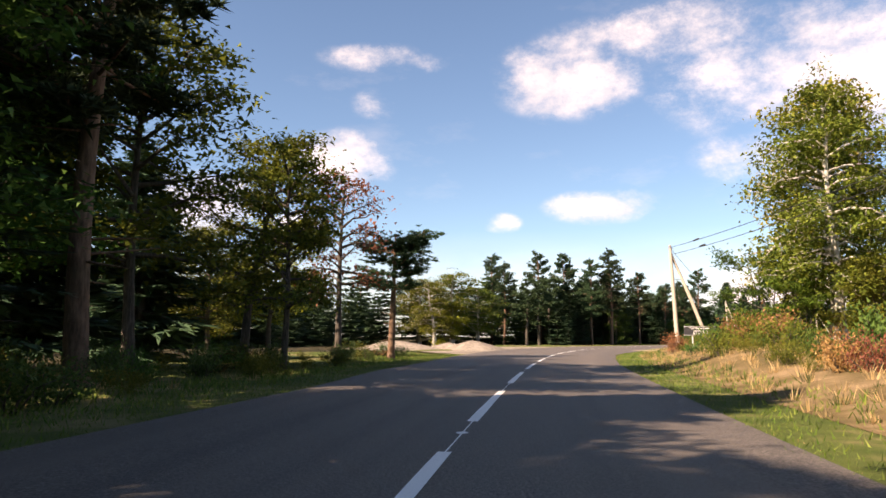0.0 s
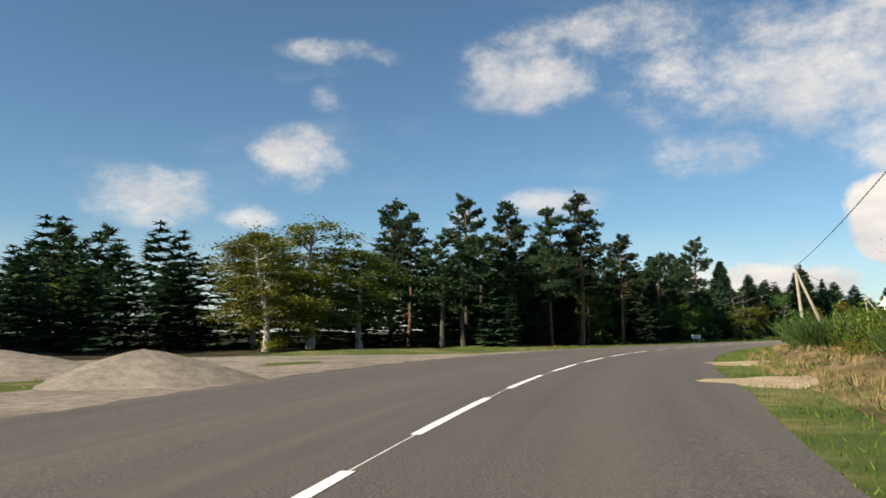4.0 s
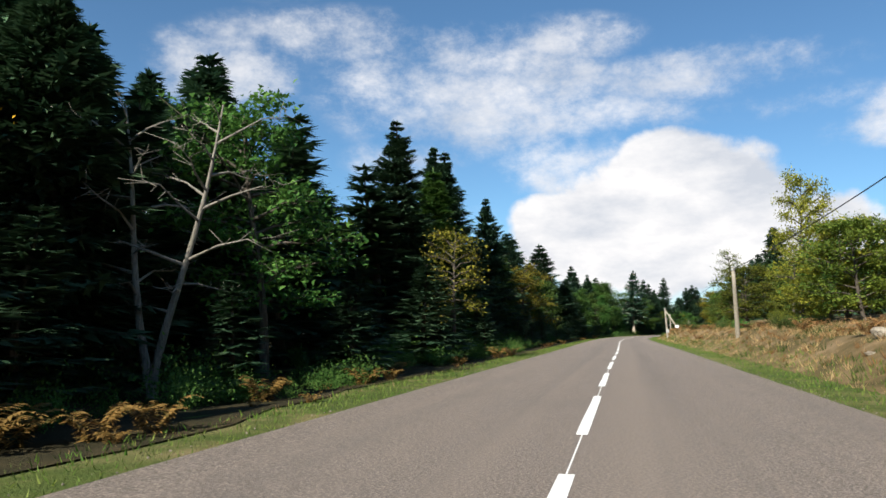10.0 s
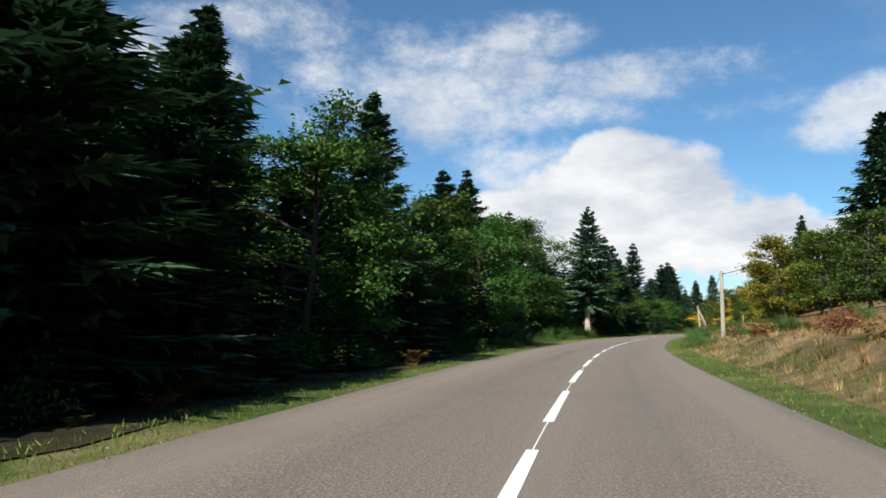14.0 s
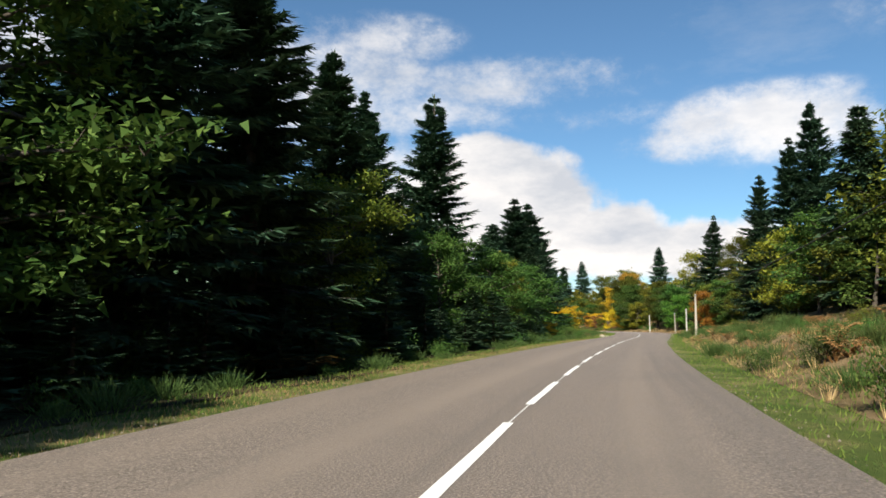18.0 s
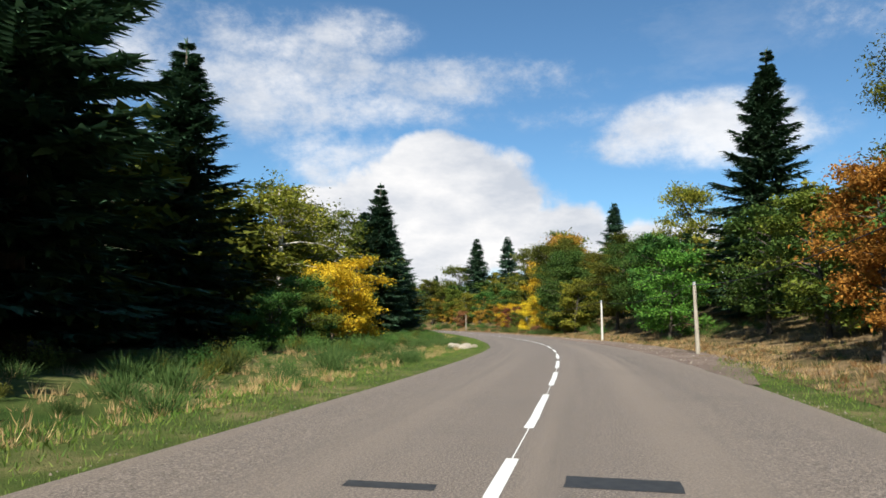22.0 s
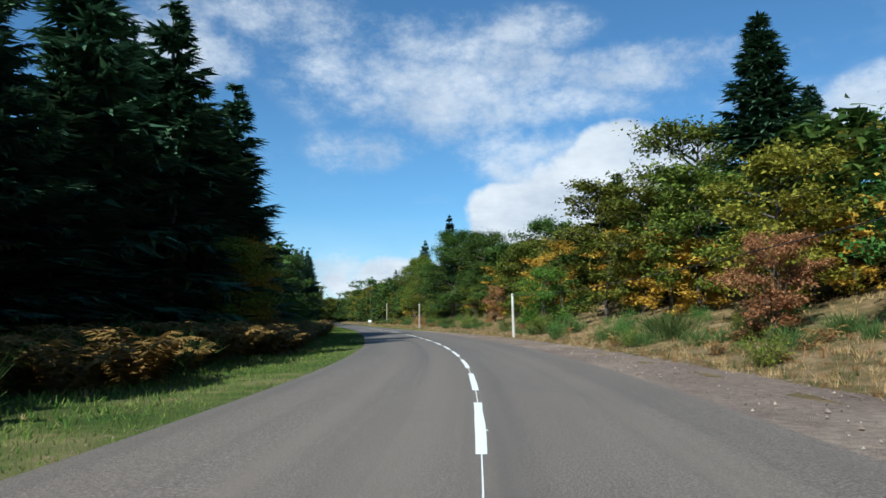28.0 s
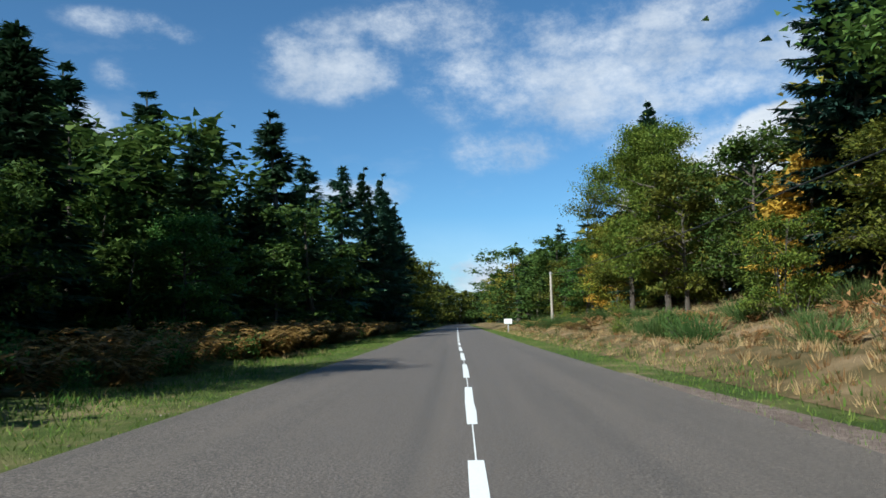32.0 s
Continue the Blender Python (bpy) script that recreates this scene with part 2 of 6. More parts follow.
LEAF = {
    "fir": leaf_paint("fir_needles", (0.016, 0.04, 0.024), (0.038, 0.085, 0.05), (0.085, 0.155, 0.078), 0.14),
    "blue_fir": leaf_paint("blue_fir_needles", (0.012, 0.03, 0.024), (0.022, 0.052, 0.042), (0.04, 0.085, 0.06), 0.12),
    "pine": leaf_paint("pine_needles", (0.014, 0.034, 0.016), (0.03, 0.062, 0.03), (0.065, 0.105, 0.045), 0.15),
    "green": leaf_paint("green_leaves", (0.022, 0.06, 0.014), (0.052, 0.12, 0.025), (0.12, 0.195, 0.042)),
    "fresh": leaf_paint("fresh_green_leaves", (0.035, 0.095, 0.014), (0.08, 0.18, 0.025), (0.17, 0.27, 0.04)),
    "olive": leaf_paint("olive_autumn_leaves", (0.04, 0.065, 0.012), (0.09, 0.125, 0.02), (0.19, 0.2, 0.03)),
    "yellow": leaf_paint("yellow_autumn_leaves", (0.32, 0.19, 0.012), (0.6, 0.38, 0.02), (0.8, 0.56, 0.05)),
    "gold": leaf_paint("golden_green_leaves", (0.085, 0.1, 0.015), (0.17, 0.18, 0.024), (0.34, 0.3, 0.04)),
    "orange": leaf_paint("orange_autumn_leaves", (0.15, 0.07, 0.014), (0.33, 0.155, 0.026), (0.52, 0.28, 0.05)),
    "rust": leaf_paint("rust_brown_leaves", (0.11, 0.045, 0.02), (0.26, 0.11, 0.05), (0.4, 0.2, 0.1)),
    "fern": leaf_paint("autumn_bracken", (0.07, 0.065, 0.018), (0.2, 0.12, 0.035), (0.36, 0.22, 0.07)),
    "broom": leaf_paint("broom_shoots", (0.025, 0.05, 0.012), (0.055, 0.095, 0.025), (0.11, 0.15, 0.045)),
    "straw": leaf_paint("dry_grass", (0.22, 0.14, 0.06), (0.38, 0.25, 0.11), (0.52, 0.38, 0.2)),
    "grass": leaf_paint("verge_grass", (0.03, 0.075, 0.01), (0.075, 0.14, 0.02), (0.2, 0.22, 0.05)),
}


def bark_paint(name, a, b, c, scale=6.0):
    p = Paint(name, 0.9, spec=0.2)
    grain = p.noise(scale, 8.0, 0.65, stretch=(3, 3, 0.5))
    spots = p.noise(1.3, 3.0)
    col = p.ramp(grain, (0.3, a), (0.52, b), (0.75, c))
    p.colour(p.mix(p.math("MULTIPLY", p.math("SUBTRACT", spots, 0.5, True), 2.0, True), col, (0.06, 0.07, 0.04)))
    p.bump(grain, 0.8, 0.03)
    return p.m


BARK = {
    "fir": bark_paint("grey_bark", (0.035, 0.028, 0.022), (0.08, 0.066, 0.054), (0.17, 0.145, 0.12)),
    "pine": bark_paint("pine_bark", (0.06, 0.035, 0.022), (0.17, 0.105, 0.07), (0.32, 0.2, 0.13)),
    "pale": bark_paint("pale_fir_bark", (0.26, 0.2, 0.16), (0.46, 0.38, 0.32), (0.66, 0.58, 0.5), 4.0),
    "birch": bark_paint("birch_bark", (0.12, 0.1, 0.09), (0.5, 0.46, 0.4), (0.72, 0.68, 0.6), 3.0),
    "dead": bark_paint("bare_grey_wood", (0.1, 0.09, 0.075), (0.22, 0.2, 0.17), (0.36, 0.33, 0.28)),
}

# ---- the line of the road ----
KNOTS_A = [(-6.04, -38.42), (-4.33, -19.80), (-2.16, -1.52), (0.47, 16.41), (3.60, 33.93), (7.48, 50.92), (12.81, 67.16), (19.73, 82.59), (28.36, 97.24), (38.52, 111.31), (49.61, 125.12), (61.28, 138.75), (73.14, 152.35), (85.00, 165.92), (96.82, 179.34), (108.48, 192.73), (120.03, 206.02), (131.62, 219.12), (143.40, 231.97), (155.54, 244.44), (168.16, 256.49), (181.29, 268.08), (194.81, 279.35), (208.69, 290.34), (222.91, 300.94)]
KNOTS_B = [(237.52, 311.03), (252.40, 320.77), (267.41, 330.31), (282.56, 339.58), (297.58, 348.93), (312.33, 358.53), (326.77, 368.34), (340.75, 378.58), (353.96, 389.67), (366.44, 401.74), (378.44, 414.58), (390.22, 427.83), (401.59, 441.50), (412.39, 455.53), (422.45, 469.94), (431.78, 484.69), (440.08, 499.96), (447.48, 515.77), (454.49, 531.85), (461.17, 548.16), (467.47, 564.63), (473.61, 581.16), (479.59, 597.74), (485.60, 614.28), (491.65, 630.78)]
STEP, FIRST = 17.6, -38.4
knots = np.array(KNOTS_A + KNOTS_B)
back_way, on_way = knots[0] - knots[1], knots[-1] - knots[-2]
more = []
for k in range(1, 22):
    a = radians(-0.9 * max(0, k - 9))
    on_way = np.array((on_way[0] * math.cos(a) - on_way[1] * math.sin(a), on_way[0] * math.sin(a) + on_way[1] * math.cos(a)))
    more.append((more[-1] if more else knots[-1]) + on_way)
knots = np.vstack([[knots[0] + back_way * k for k in (5, 4, 3, 2, 1)], knots, more])
FIRST -= 5 * STEP
LAST = FIRST + STEP * (len(knots) - 1)
slope = np.gradient(knots, axis=0)


def line(s):
    """Points and unit tangents of the road's middle line at the way s (metres, an array)."""
    q = np.clip((np.asarray(s, float) - FIRST) / STEP, 0, len(knots) - 1.001)
    i = q.astype(int)
    u = (q - i)[..., None]
    a, b, c, d = knots[i], slope[i], knots[i + 1], slope[i + 1]
    p = (2 * u**3 - 3 * u**2 + 1) * a + (u**3 - 2 * u**2 + u) * b + (3 * u**2 - 2 * u**3) * c + (u**3 - u**2) * d
    t = (6 * u**2 - 6 * u) * a + (3 * u**2 - 4 * u + 1) * b + (6 * u - 6 * u**2) * c + (3 * u**2 - 2 * u) * d
    return p, t / np.linalg.norm(t, axis=-1, keepdims=True)


def flat(s, d):
    """x, y at the way s and d metres to the right of the middle line."""
    p, t = line(s)
    d = np.asarray(d, float)[..., None]
    return p + d * np.stack([t[..., 1], -t[..., 0]], -1)


def heading(s):
    t = line(s)[1]
    return math.degrees(math.atan2(-t[0], t[1]))


def smooth(x):
    x = np.clip(x, 0, 1)
    return x * x * (3 - 2 * x)


def placed(s, d):
    """Where a thing noted at s, d stands: the notes run a little ahead of the line of the road."""
    q = [20, 40, 60, 80, 120, 140, 180, 220, 260, 300, 340, 360, 400, 440, 480, 520, 540, 580, 640, 680, 720, 740, 760, 780, 800, 820, 860]
    on = np.interp(s, q, [1.0, 1.1, 2.3, 1.4, 1.2, 1.5, 0.9, 1.35, 0.95, 0.6, 0.2, 0, -0.1, 0.4, 1.3, 1.4, 0.5, -0.4, 0, -0.1, 0.1, 0, -0.1, 0.1, 0.3, 0.3, 0.3])
    out = np.interp(s, q, [0, -0.4, -0.55, -0.6, -0.7, -0.9, -0.4, -0.4, -0.2, 0, 0.2, 0.2, -0.35, -0.3, -0.2, -0.4, -0.4, -0.7, -0.25, -0.45, -1.05, -1.3, -1.25, -0.9, -0.45, -0.15, 0.3])
    return s + float(on), d + float(out)


# half widths of the asphalt, the bank and the hill on the right, by the way s
def half_left(s):
    return np.interp(s, [-60, 14, 22, 28, 44, 64, 76, 84, 104, 111, 119, 132, 146, 152, 170, 262, 300, 334, 350, 390, 440, 470, 530, 548, 580, 600, 660, 720, 745, 770, 790, 900], [4.0, 4.0, 4.6, 4.6, 5.5, 7.0, 7.1, 6.7, 5.9, 5.7, 4.5, 4.18, 3.78, 3.78, 3.58, 3.58, 3.88, 4.28, 4.18, 4.13, 4.03, 3.78, 3.78, 4.33, 4.33, 4.18, 4.28, 4.33, 4.08, 3.98, 3.78, 3.78])


def half_right(s):
    return np.interp(s, [-60, 30, 46, 60, 98, 116, 134, 170, 242, 296, 314, 350, 404, 440, 476, 494, 512, 548, 584, 602, 638, 692, 746, 780, 900], [3.3, 3.3, 3.6, 4.7, 4.5, 4.4, 3.85, 3.75, 3.6, 3.25, 3.05, 3.1, 3.35, 3.45, 3.95, 4.75, 4.95, 4.85, 4.35, 4.15, 3.95, 4.15, 3.65, 3.35, 3.35])


def bank(s):
    return np.interp(s, [-60, 20, 44, 75, 120, 170, 209, 261, 330, 449, 520, 560, 700, 770, 900], [0.4, 0.45, 0.5, 0.35, 0.5, 0.9, 1.2, 1.25, 0.9, 0.7, 0.25, 0.3, 0.35, 0.5, 0.4])


def hill(s):
    return np.interp(s, [-60, 140, 260, 340, 470, 620, 720, 800, 900], [0.03, 0.08, 0.1, 0.22, 0.25, 0.3, 0.28, 0.2, 0.1])


def rough_ground(x, y):
    return 0.16 * np.sin(x * 0.31 + 1.3 * np.sin(y * 0.17)) * np.sin(y * 0.27 + 0.8) + 0.07 * np.sin(x * 0.9 + y * 0.6) * np.sin(y * 1.1 - x * 0.4)


def height(s, d):
    """Height of the ground beside the road."""
    s, d = np.asarray(s, float), np.asarray(d, float)
    right = d - half_right(s) - np.interp(s, [500, 520, 600, 720, 760], [0, 3.2, 3.6, 2.6, 0])
    left = -d - half_left(s)
    z = -0.05 + bank(s) * smooth((right - 1.3) / 2.4) + hill(s) * np.clip(right - 5.0, 0, 34)
    zl = -0.06 - 0.10 * smooth((left - 1.0) / 2.0) + 0.25 * smooth((left - 4.0) / 3.0) * np.interp(s, [440, 480, 900], [0, 1, 1])
    xy = flat(s, d)
    wave = rough_ground(xy[..., 0], xy[..., 1])
    return np.where(d > 0, z + wave * smooth((right - 1.5) / 2), zl + wave * smooth((left - 1.5) / 2))


def rigged(name, verts, faces, mat=None, shade_smooth=False, uv=None):
    me = bpy.data.meshes.new(name)
    me.from_pydata(np.asarray(verts).tolist(), [], faces if isinstance(faces, list) else faces.tolist())
    if mat:
        me.materials.append(mat)
    if shade_smooth:
        me.polygons.foreach_set("use_smooth", np.ones(len(me.polygons), bool))
    if uv is not None:
        layer = me.uv_layers.new(name="way")
        loops = np.empty(len(me.loops), np.int32)
        me.loops.foreach_get("vertex_index", loops)
        layer.data.foreach_set("uv", np.asarray(uv, np.float32)[loops].ravel())
    me.update()
    return me


def strip(name, s, cols, mat, z=None, lift=0.0):
    """A ribbon along the road: cols(s) gives the offsets across it, an array (len(s), n)."""
    d = cols(s)
    n = d.shape[1]
    ss = np.repeat(s[:, None], n, 1)
    xy = flat(ss, d)
    zz = (height(ss, d) if z is None else z(ss, d)) + lift
    verts = np.concatenate([xy, zz[..., None]], -1).reshape(-1, 3)
    i = np.arange(len(s) - 1)[:, None] * n + np.arange(n - 1)[None]
    faces = np.stack([i, i + 1, i + n + 1, i + n], -1).reshape(-1, 4)
    return rigged(name, verts, faces, mat, True, np.stack([d, ss], -1).reshape(-1, 2))


# ---- ground, verges, asphalt ----
p = Paint("asphalt", 0.72, spec=0.35)
fine, coarse, patchy = p.noise(42.0, 4.0, 0.75), p.noise(11.0, 5.0, 0.6), p.noise(0.25, 5.0, 0.6)
lane = p.noise(1.0, 5.0, 0.6, "UV", (1.1, 0.012, 1))
crack = p.noise(1.0, 6.0, 0.7, "UV", (0.9, 0.25, 1))
wide, tone = p.noise(1.0, 3.0, 0.5, "UV", (0.75, 0.006, 1)), p.noise(26.0, 3.0, 0.6)
col = p.ramp(fine, (0.33, (0.05, 0.045, 0.041)), (0.5, (0.2, 0.168, 0.143)), (0.66, (0.44, 0.375, 0.325)))
col = p.mix(p.math("MULTIPLY", p.math("SUBTRACT", tone, 0.52, True), 4.0, True), col, (0.08, 0.072, 0.066))
col = p.mix(p.math("MULTIPLY", p.math("SUBTRACT", wide, 0.46, True), 4.0, True), col, (0.245, 0.205, 0.172))
col = p.mix(p.math("MULTIPLY", p.math("SUBTRACT", lane, 0.5, True), 2.6, True), col, (0.11, 0.1, 0.092))
col = p.mix(p.math("MULTIPLY", p.math("SUBTRACT", patchy, 0.52, True), 1.4, True), col, (0.12, 0.11, 0.1))
col = p.mix(p.math("MULTIPLY", p.math("SUBTRACT", crack, 0.68, True), 5.0, True), col, (0.05, 0.048, 0.046))
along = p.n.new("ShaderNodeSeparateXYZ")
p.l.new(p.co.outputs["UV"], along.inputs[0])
# tone of the asphalt by the way s: darker before 165 and after 620
along_tint = p.ramp(p.math("MULTIPLY", along.outputs[1], 0.001), (0.0, (0.52, 0.52, 0.52)), (0.085, (0.5, 0.5, 0.5)), (0.118, (0.62, 0.61, 0.6)), (0.165, (0.94, 0.9, 0.87)), (0.3, (0.98, 0.94, 0.9)), (0.5, (1.0, 0.96, 0.92)), (0.62, (0.95, 0.92, 0.9)), (0.68, (0.72, 0.71, 0.7)), (0.8, (0.62, 0.61, 0.6)))
col = p.mix(1.0, col, along_tint, "MULTIPLY")
p.colour(col).bump(p.math("ADD", fine, p.math("MULTIPLY", coarse, 0.8)), 0.75, 0.02)
ASPHALT = p.m

p = Paint("white_road_paint", 0.6)
p.colour(p.ramp(p.noise(38.0, 5.0, 0.7), (0.2, (0.42, 0.41, 0.39)), (0.4, (0.72, 0.71, 0.68)), (0.8, (0.82, 0.81, 0.78)))).bump(p.noise(60.0), 0.3, 0.005)
ROAD_PAINT = p.m


def soil_paint(name, a, b, c, grit, scale=0.8):
    p = Paint(name, 0.95, spec=0.1)
    big, mid, small = p.noise(0.22, 5.0, 0.6), p.noise(scale, 6.0, 0.65), p.noise(22.0, 4.0, 0.7)
    col = p.ramp(p.math("ADD", p.math("MULTIPLY", big, 0.5), p.math("MULTIPLY", mid, 0.5)), (0.36, a), (0.5, b), (0.62, c))
    col = p.mix(p.math("MULTIPLY", p.math("SUBTRACT", small, 0.52, True), 2.6, True), col, grit)
    p.colour(col).bump(p.math("ADD", mid, small), 0.9, 0.06)
    return p.m


GRASSY = soil_paint("grassy_soil", (0.04, 0.075, 0.015), (0.085, 0.11, 0.028), (0.22, 0.18, 0.085), (0.11, 0.1, 0.04))
HEATH = soil_paint("dry_heath", (0.06, 0.06, 0.022), (0.16, 0.115, 0.055), (0.3, 0.21, 0.12), (0.09, 0.07, 0.03))
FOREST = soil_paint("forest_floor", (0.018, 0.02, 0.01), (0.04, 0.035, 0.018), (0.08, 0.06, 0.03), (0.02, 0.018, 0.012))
GRAVEL = soil_paint("gravel", (0.15, 0.125, 0.1), (0.25, 0.21, 0.17), (0.36, 0.31, 0.25), (0.1, 0.085, 0.07), 3.0)
STONY = soil_paint("stony_lay_by", (0.13, 0.095, 0.08), (0.2, 0.15, 0.125), (0.3, 0.24, 0.19), (0.45, 0.37, 0.3), 4.0)
SAND = soil_paint("sandy_soil", (0.3, 0.22, 0.14), (0.42, 0.32, 0.21), (0.52, 0.42, 0.3), (0.25, 0.18, 0.12), 2.0)

way = np.arange(-110.0, 1150.0, 2.0)
fine_way = np.arange(-60.0, 860.0, 1.0)
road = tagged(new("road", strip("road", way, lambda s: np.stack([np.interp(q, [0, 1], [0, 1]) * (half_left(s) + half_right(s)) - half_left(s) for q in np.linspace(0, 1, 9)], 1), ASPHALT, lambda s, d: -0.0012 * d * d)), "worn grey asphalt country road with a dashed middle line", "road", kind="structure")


def crown_z(s, d):
    return -0.0012 * d * d


COLS_L = np.array([-0.35, 0.25, 0.7, 1.2, 1.8, 2.6, 3.6, 5.0, 7.0, 10.0, 14.0])
verge_l = tagged(new("verge_left", strip("verge_left", np.arange(-100.0, 1140.0, 2.0), lambda s: -(half_left(s)[:, None] + COLS_L[::-1][None]), GRASSY)), "green grass verge with dry straw at the road's edge", "verge", kind="structure")
verge_r = tagged(new("verge_right", strip("verge_right", np.arange(-100.0, 1140.0, 2.0), lambda s: half_right(s)[:, None] + np.array([-0.35, 0.15, 0.5, 0.9, 1.4])[None], GRASSY)), "narrow grass verge along the asphalt", "verge", kind="structure")
bank_r = tagged(new("bank", strip("bank", np.arange(-100.0, 1140.0, 2.0), lambda s: half_right(s)[:, None] + np.array([1.3, 1.7, 2.1, 2.5, 3.0, 3.5, 4.2, 5.0, 6.0, 7.5, 9.5, 12.0, 15.0, 19.0])[None], HEATH, lift=0.012)), "bank of dry heath and bare soil", "bank", kind="structure")

# needle litter; its dark near edge takes the place of the wood's shade
wood_edge = tagged(new("wood_edge", strip("wood_edge", np.arange(104.0, 478.0, 2.0), lambda s: -(half_left(s)[:, None] + np.array([14.0, 10, 7, 5, 3.4, 2.2, 1.25])[None] - 0.35 * np.sin(s * 0.37)[:, None] - 0.2 * np.sin(s * 1.3)[:, None]), FOREST, lift=0.02)), "dark needle litter, its near edge standing in for the wood's shade", "ground", kind="structure")

gx = np.concatenate([-np.geomspace(3500, 140, 14), np.arange(-120, 760, 6.0), np.geomspace(780, 4500, 14)])
gy = np.concatenate([-np.geomspace(3500, 140, 14), np.arange(-120, 1200, 6.0), np.geomspace(1220, 5000, 14)])
mx, my = np.meshgrid(gx, gy)
flatpts = np.stack([mx.ravel(), my.ravel()], 1)
ws = np.arange(-120.0, 1180.0, 3.0)
wp, wt = line(ws)
near_s, near_d = np.empty(len(flatpts)), np.empty(len(flatpts))
for k in range(0, len(flatpts), 4000):
    dif = flatpts[k:k + 4000, None] - wp[None]
    q = (dif**2).sum(-1).argmin(1)
    dd = dif[np.arange(len(q)), q]
    near_s[k:k + 4000] = ws[q]
    near_d[k:k + 4000] = np.sign(dd[:, 0] * wt[q, 1] - dd[:, 1] * wt[q, 0]) * np.hypot(dd[:, 0], dd[:, 1])
gz = np.where(np.abs(near_d) < 15.5, -0.7, height(near_s, np.clip(near_d, -60, 60)) - 0.05)
nx = len(gx)
gi = np.arange(len(gy) - 1)[:, None] * nx + np.arange(nx - 1)[None]
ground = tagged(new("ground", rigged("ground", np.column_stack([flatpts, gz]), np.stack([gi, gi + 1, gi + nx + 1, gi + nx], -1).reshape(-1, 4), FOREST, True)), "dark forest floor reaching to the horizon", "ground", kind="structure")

# gravel lay-by on the left of the junction, stony lay-by on the right of the last bend
layby = tagged(new("gravel_yard", strip("gravel_yard", np.arange(44.0, 101.0, 1.5), lambda s: np.stack([-half_left(s) - q * np.interp(s, [44, 52, 60, 74, 84, 100], [0.4, 5, 16, 13, 1.6, 0.4]) + 0.2 for q in np.linspace(1, 0, 12)], 1), GRAVEL, lambda s, d: -0.046 + 0.01 * np.sin(s * 2.1) * np.sin(d * 1.7), 0.0)), "pale gravel parking yard beside the road", "gravel yard", kind="structure")
stony = tagged(new("stony_strip", strip("stony_strip", np.arange(502.0, 770.0, 1.5), lambda s: np.stack([half_right(s) - 0.1 + q * np.interp(s, [502, 520, 600, 720, 770], [0.3, 3.6, 4.0, 2.8, 0.3]) for q in np.linspace(0, 1, 7)], 1), STONY, lambda s, d: -0.03 + 0.015 * np.sin(s * 3.1) * np.sin(d * 2.3), 0.0)), "strip of reddish broken stone beside the asphalt", "stony strip", kind="structure")


def part(name, me, parent, label=""):
    ob = new(name, me)
    ob.parent = parent
    return tagged(ob, label)


# dashes of the middle line
FAR_ENDS = [(0, 6.01), (1, 13.51), (2, 21.02), (3, 28.61), (4, 35.70), (6, 49.99), (9, 71.56), (11, 85.75), (13, 98.98), (14, 105.60), (16, 118.61), (17, 124.98), (19, 138.60), (21, 152.19), (24, 173.32), (28, 201.64), (32, 229.08), (35, 249.36), (38, 269.80), (47, 330.99), (51, 358.18), (55, 385.83), (59, 413.42), (63, 441.16), (67, 468.82), (70, 490.24), (74, 519.59), (78, 548.73), (81, 570.94), (84, 592.36), (93, 656.17), (96, 676.69), (100, 703.61), (104, 731.10), (108, 758.71), (112, 786.77)]
dash_k = np.arange(-7, 128)
far_end = np.interp(dash_k, [k for k, s in FAR_ENDS], [s for k, s in FAR_ENDS])
far_end = np.where(dash_k > 112, FAR_ENDS[-1][1] + 6.95 * (dash_k - 112), np.where(dash_k < 0, FAR_ENDS[0][1] + 7.4 * dash_k, far_end))
for k, end in zip(dash_k, far_end):
    gap = 6.95 if k < 0 or k >= 127 else end - np.interp(k - 1, dash_k, far_end)
    ss = np.linspace(end - 0.685 * gap, end, 5)
    w = 0.066
    edge = np.random.uniform(-0.008, 0.008, (5, 2))
    dash = strip("lane_dash", ss, lambda s: np.stack([-w + edge[:, 0], 0 * s, w + edge[:, 1]], 1), ROAD_PAINT, crown_z, 0.006)
    part("lane_dash", dash, road)
part("guide_line", strip("guide_line", np.arange(-50.0, 870.0, 2.0), lambda s: np.stack([0 * s - 0.008, 0 * s + 0.008], 1), ROAD_PAINT, crown_z, 0.004), road, "thin faded white guide line")

# spilt paint between the dashes, a dark crack along the wheel track
blots = np.random.default_rng(17)
for at, off, size in ((7.3, 0.0, 0.07), (86.5, -0.03, 0.085), (126.0, -0.03, 0.07), (331.2, -0.02, 0.06), (442.2, 0.0, 0.06), (653.0, 0.06, 0.05), (203.5, 0.68, 0.035), (291.0, 0.02, 0.05)):
    ring = np.arange(12) * math.pi / 6
    r = size * blots.uniform(0.75, 1.15, 12)
    xy = flat(at + r * 1.5 * np.sin(ring), off + r * np.cos(ring))
    part("paint_blot", rigged("paint_blot", np.column_stack([xy, np.full(12, 0.008)]), [tuple(range(12))], ROAD_PAINT), road)
p = Paint("old_tar", 0.6)
p.colour(p.ramp(p.noise(9.0, 5.0), (0.3, (0.02, 0.02, 0.02)), (0.7, (0.05, 0.048, 0.046))))
TAR = p.m
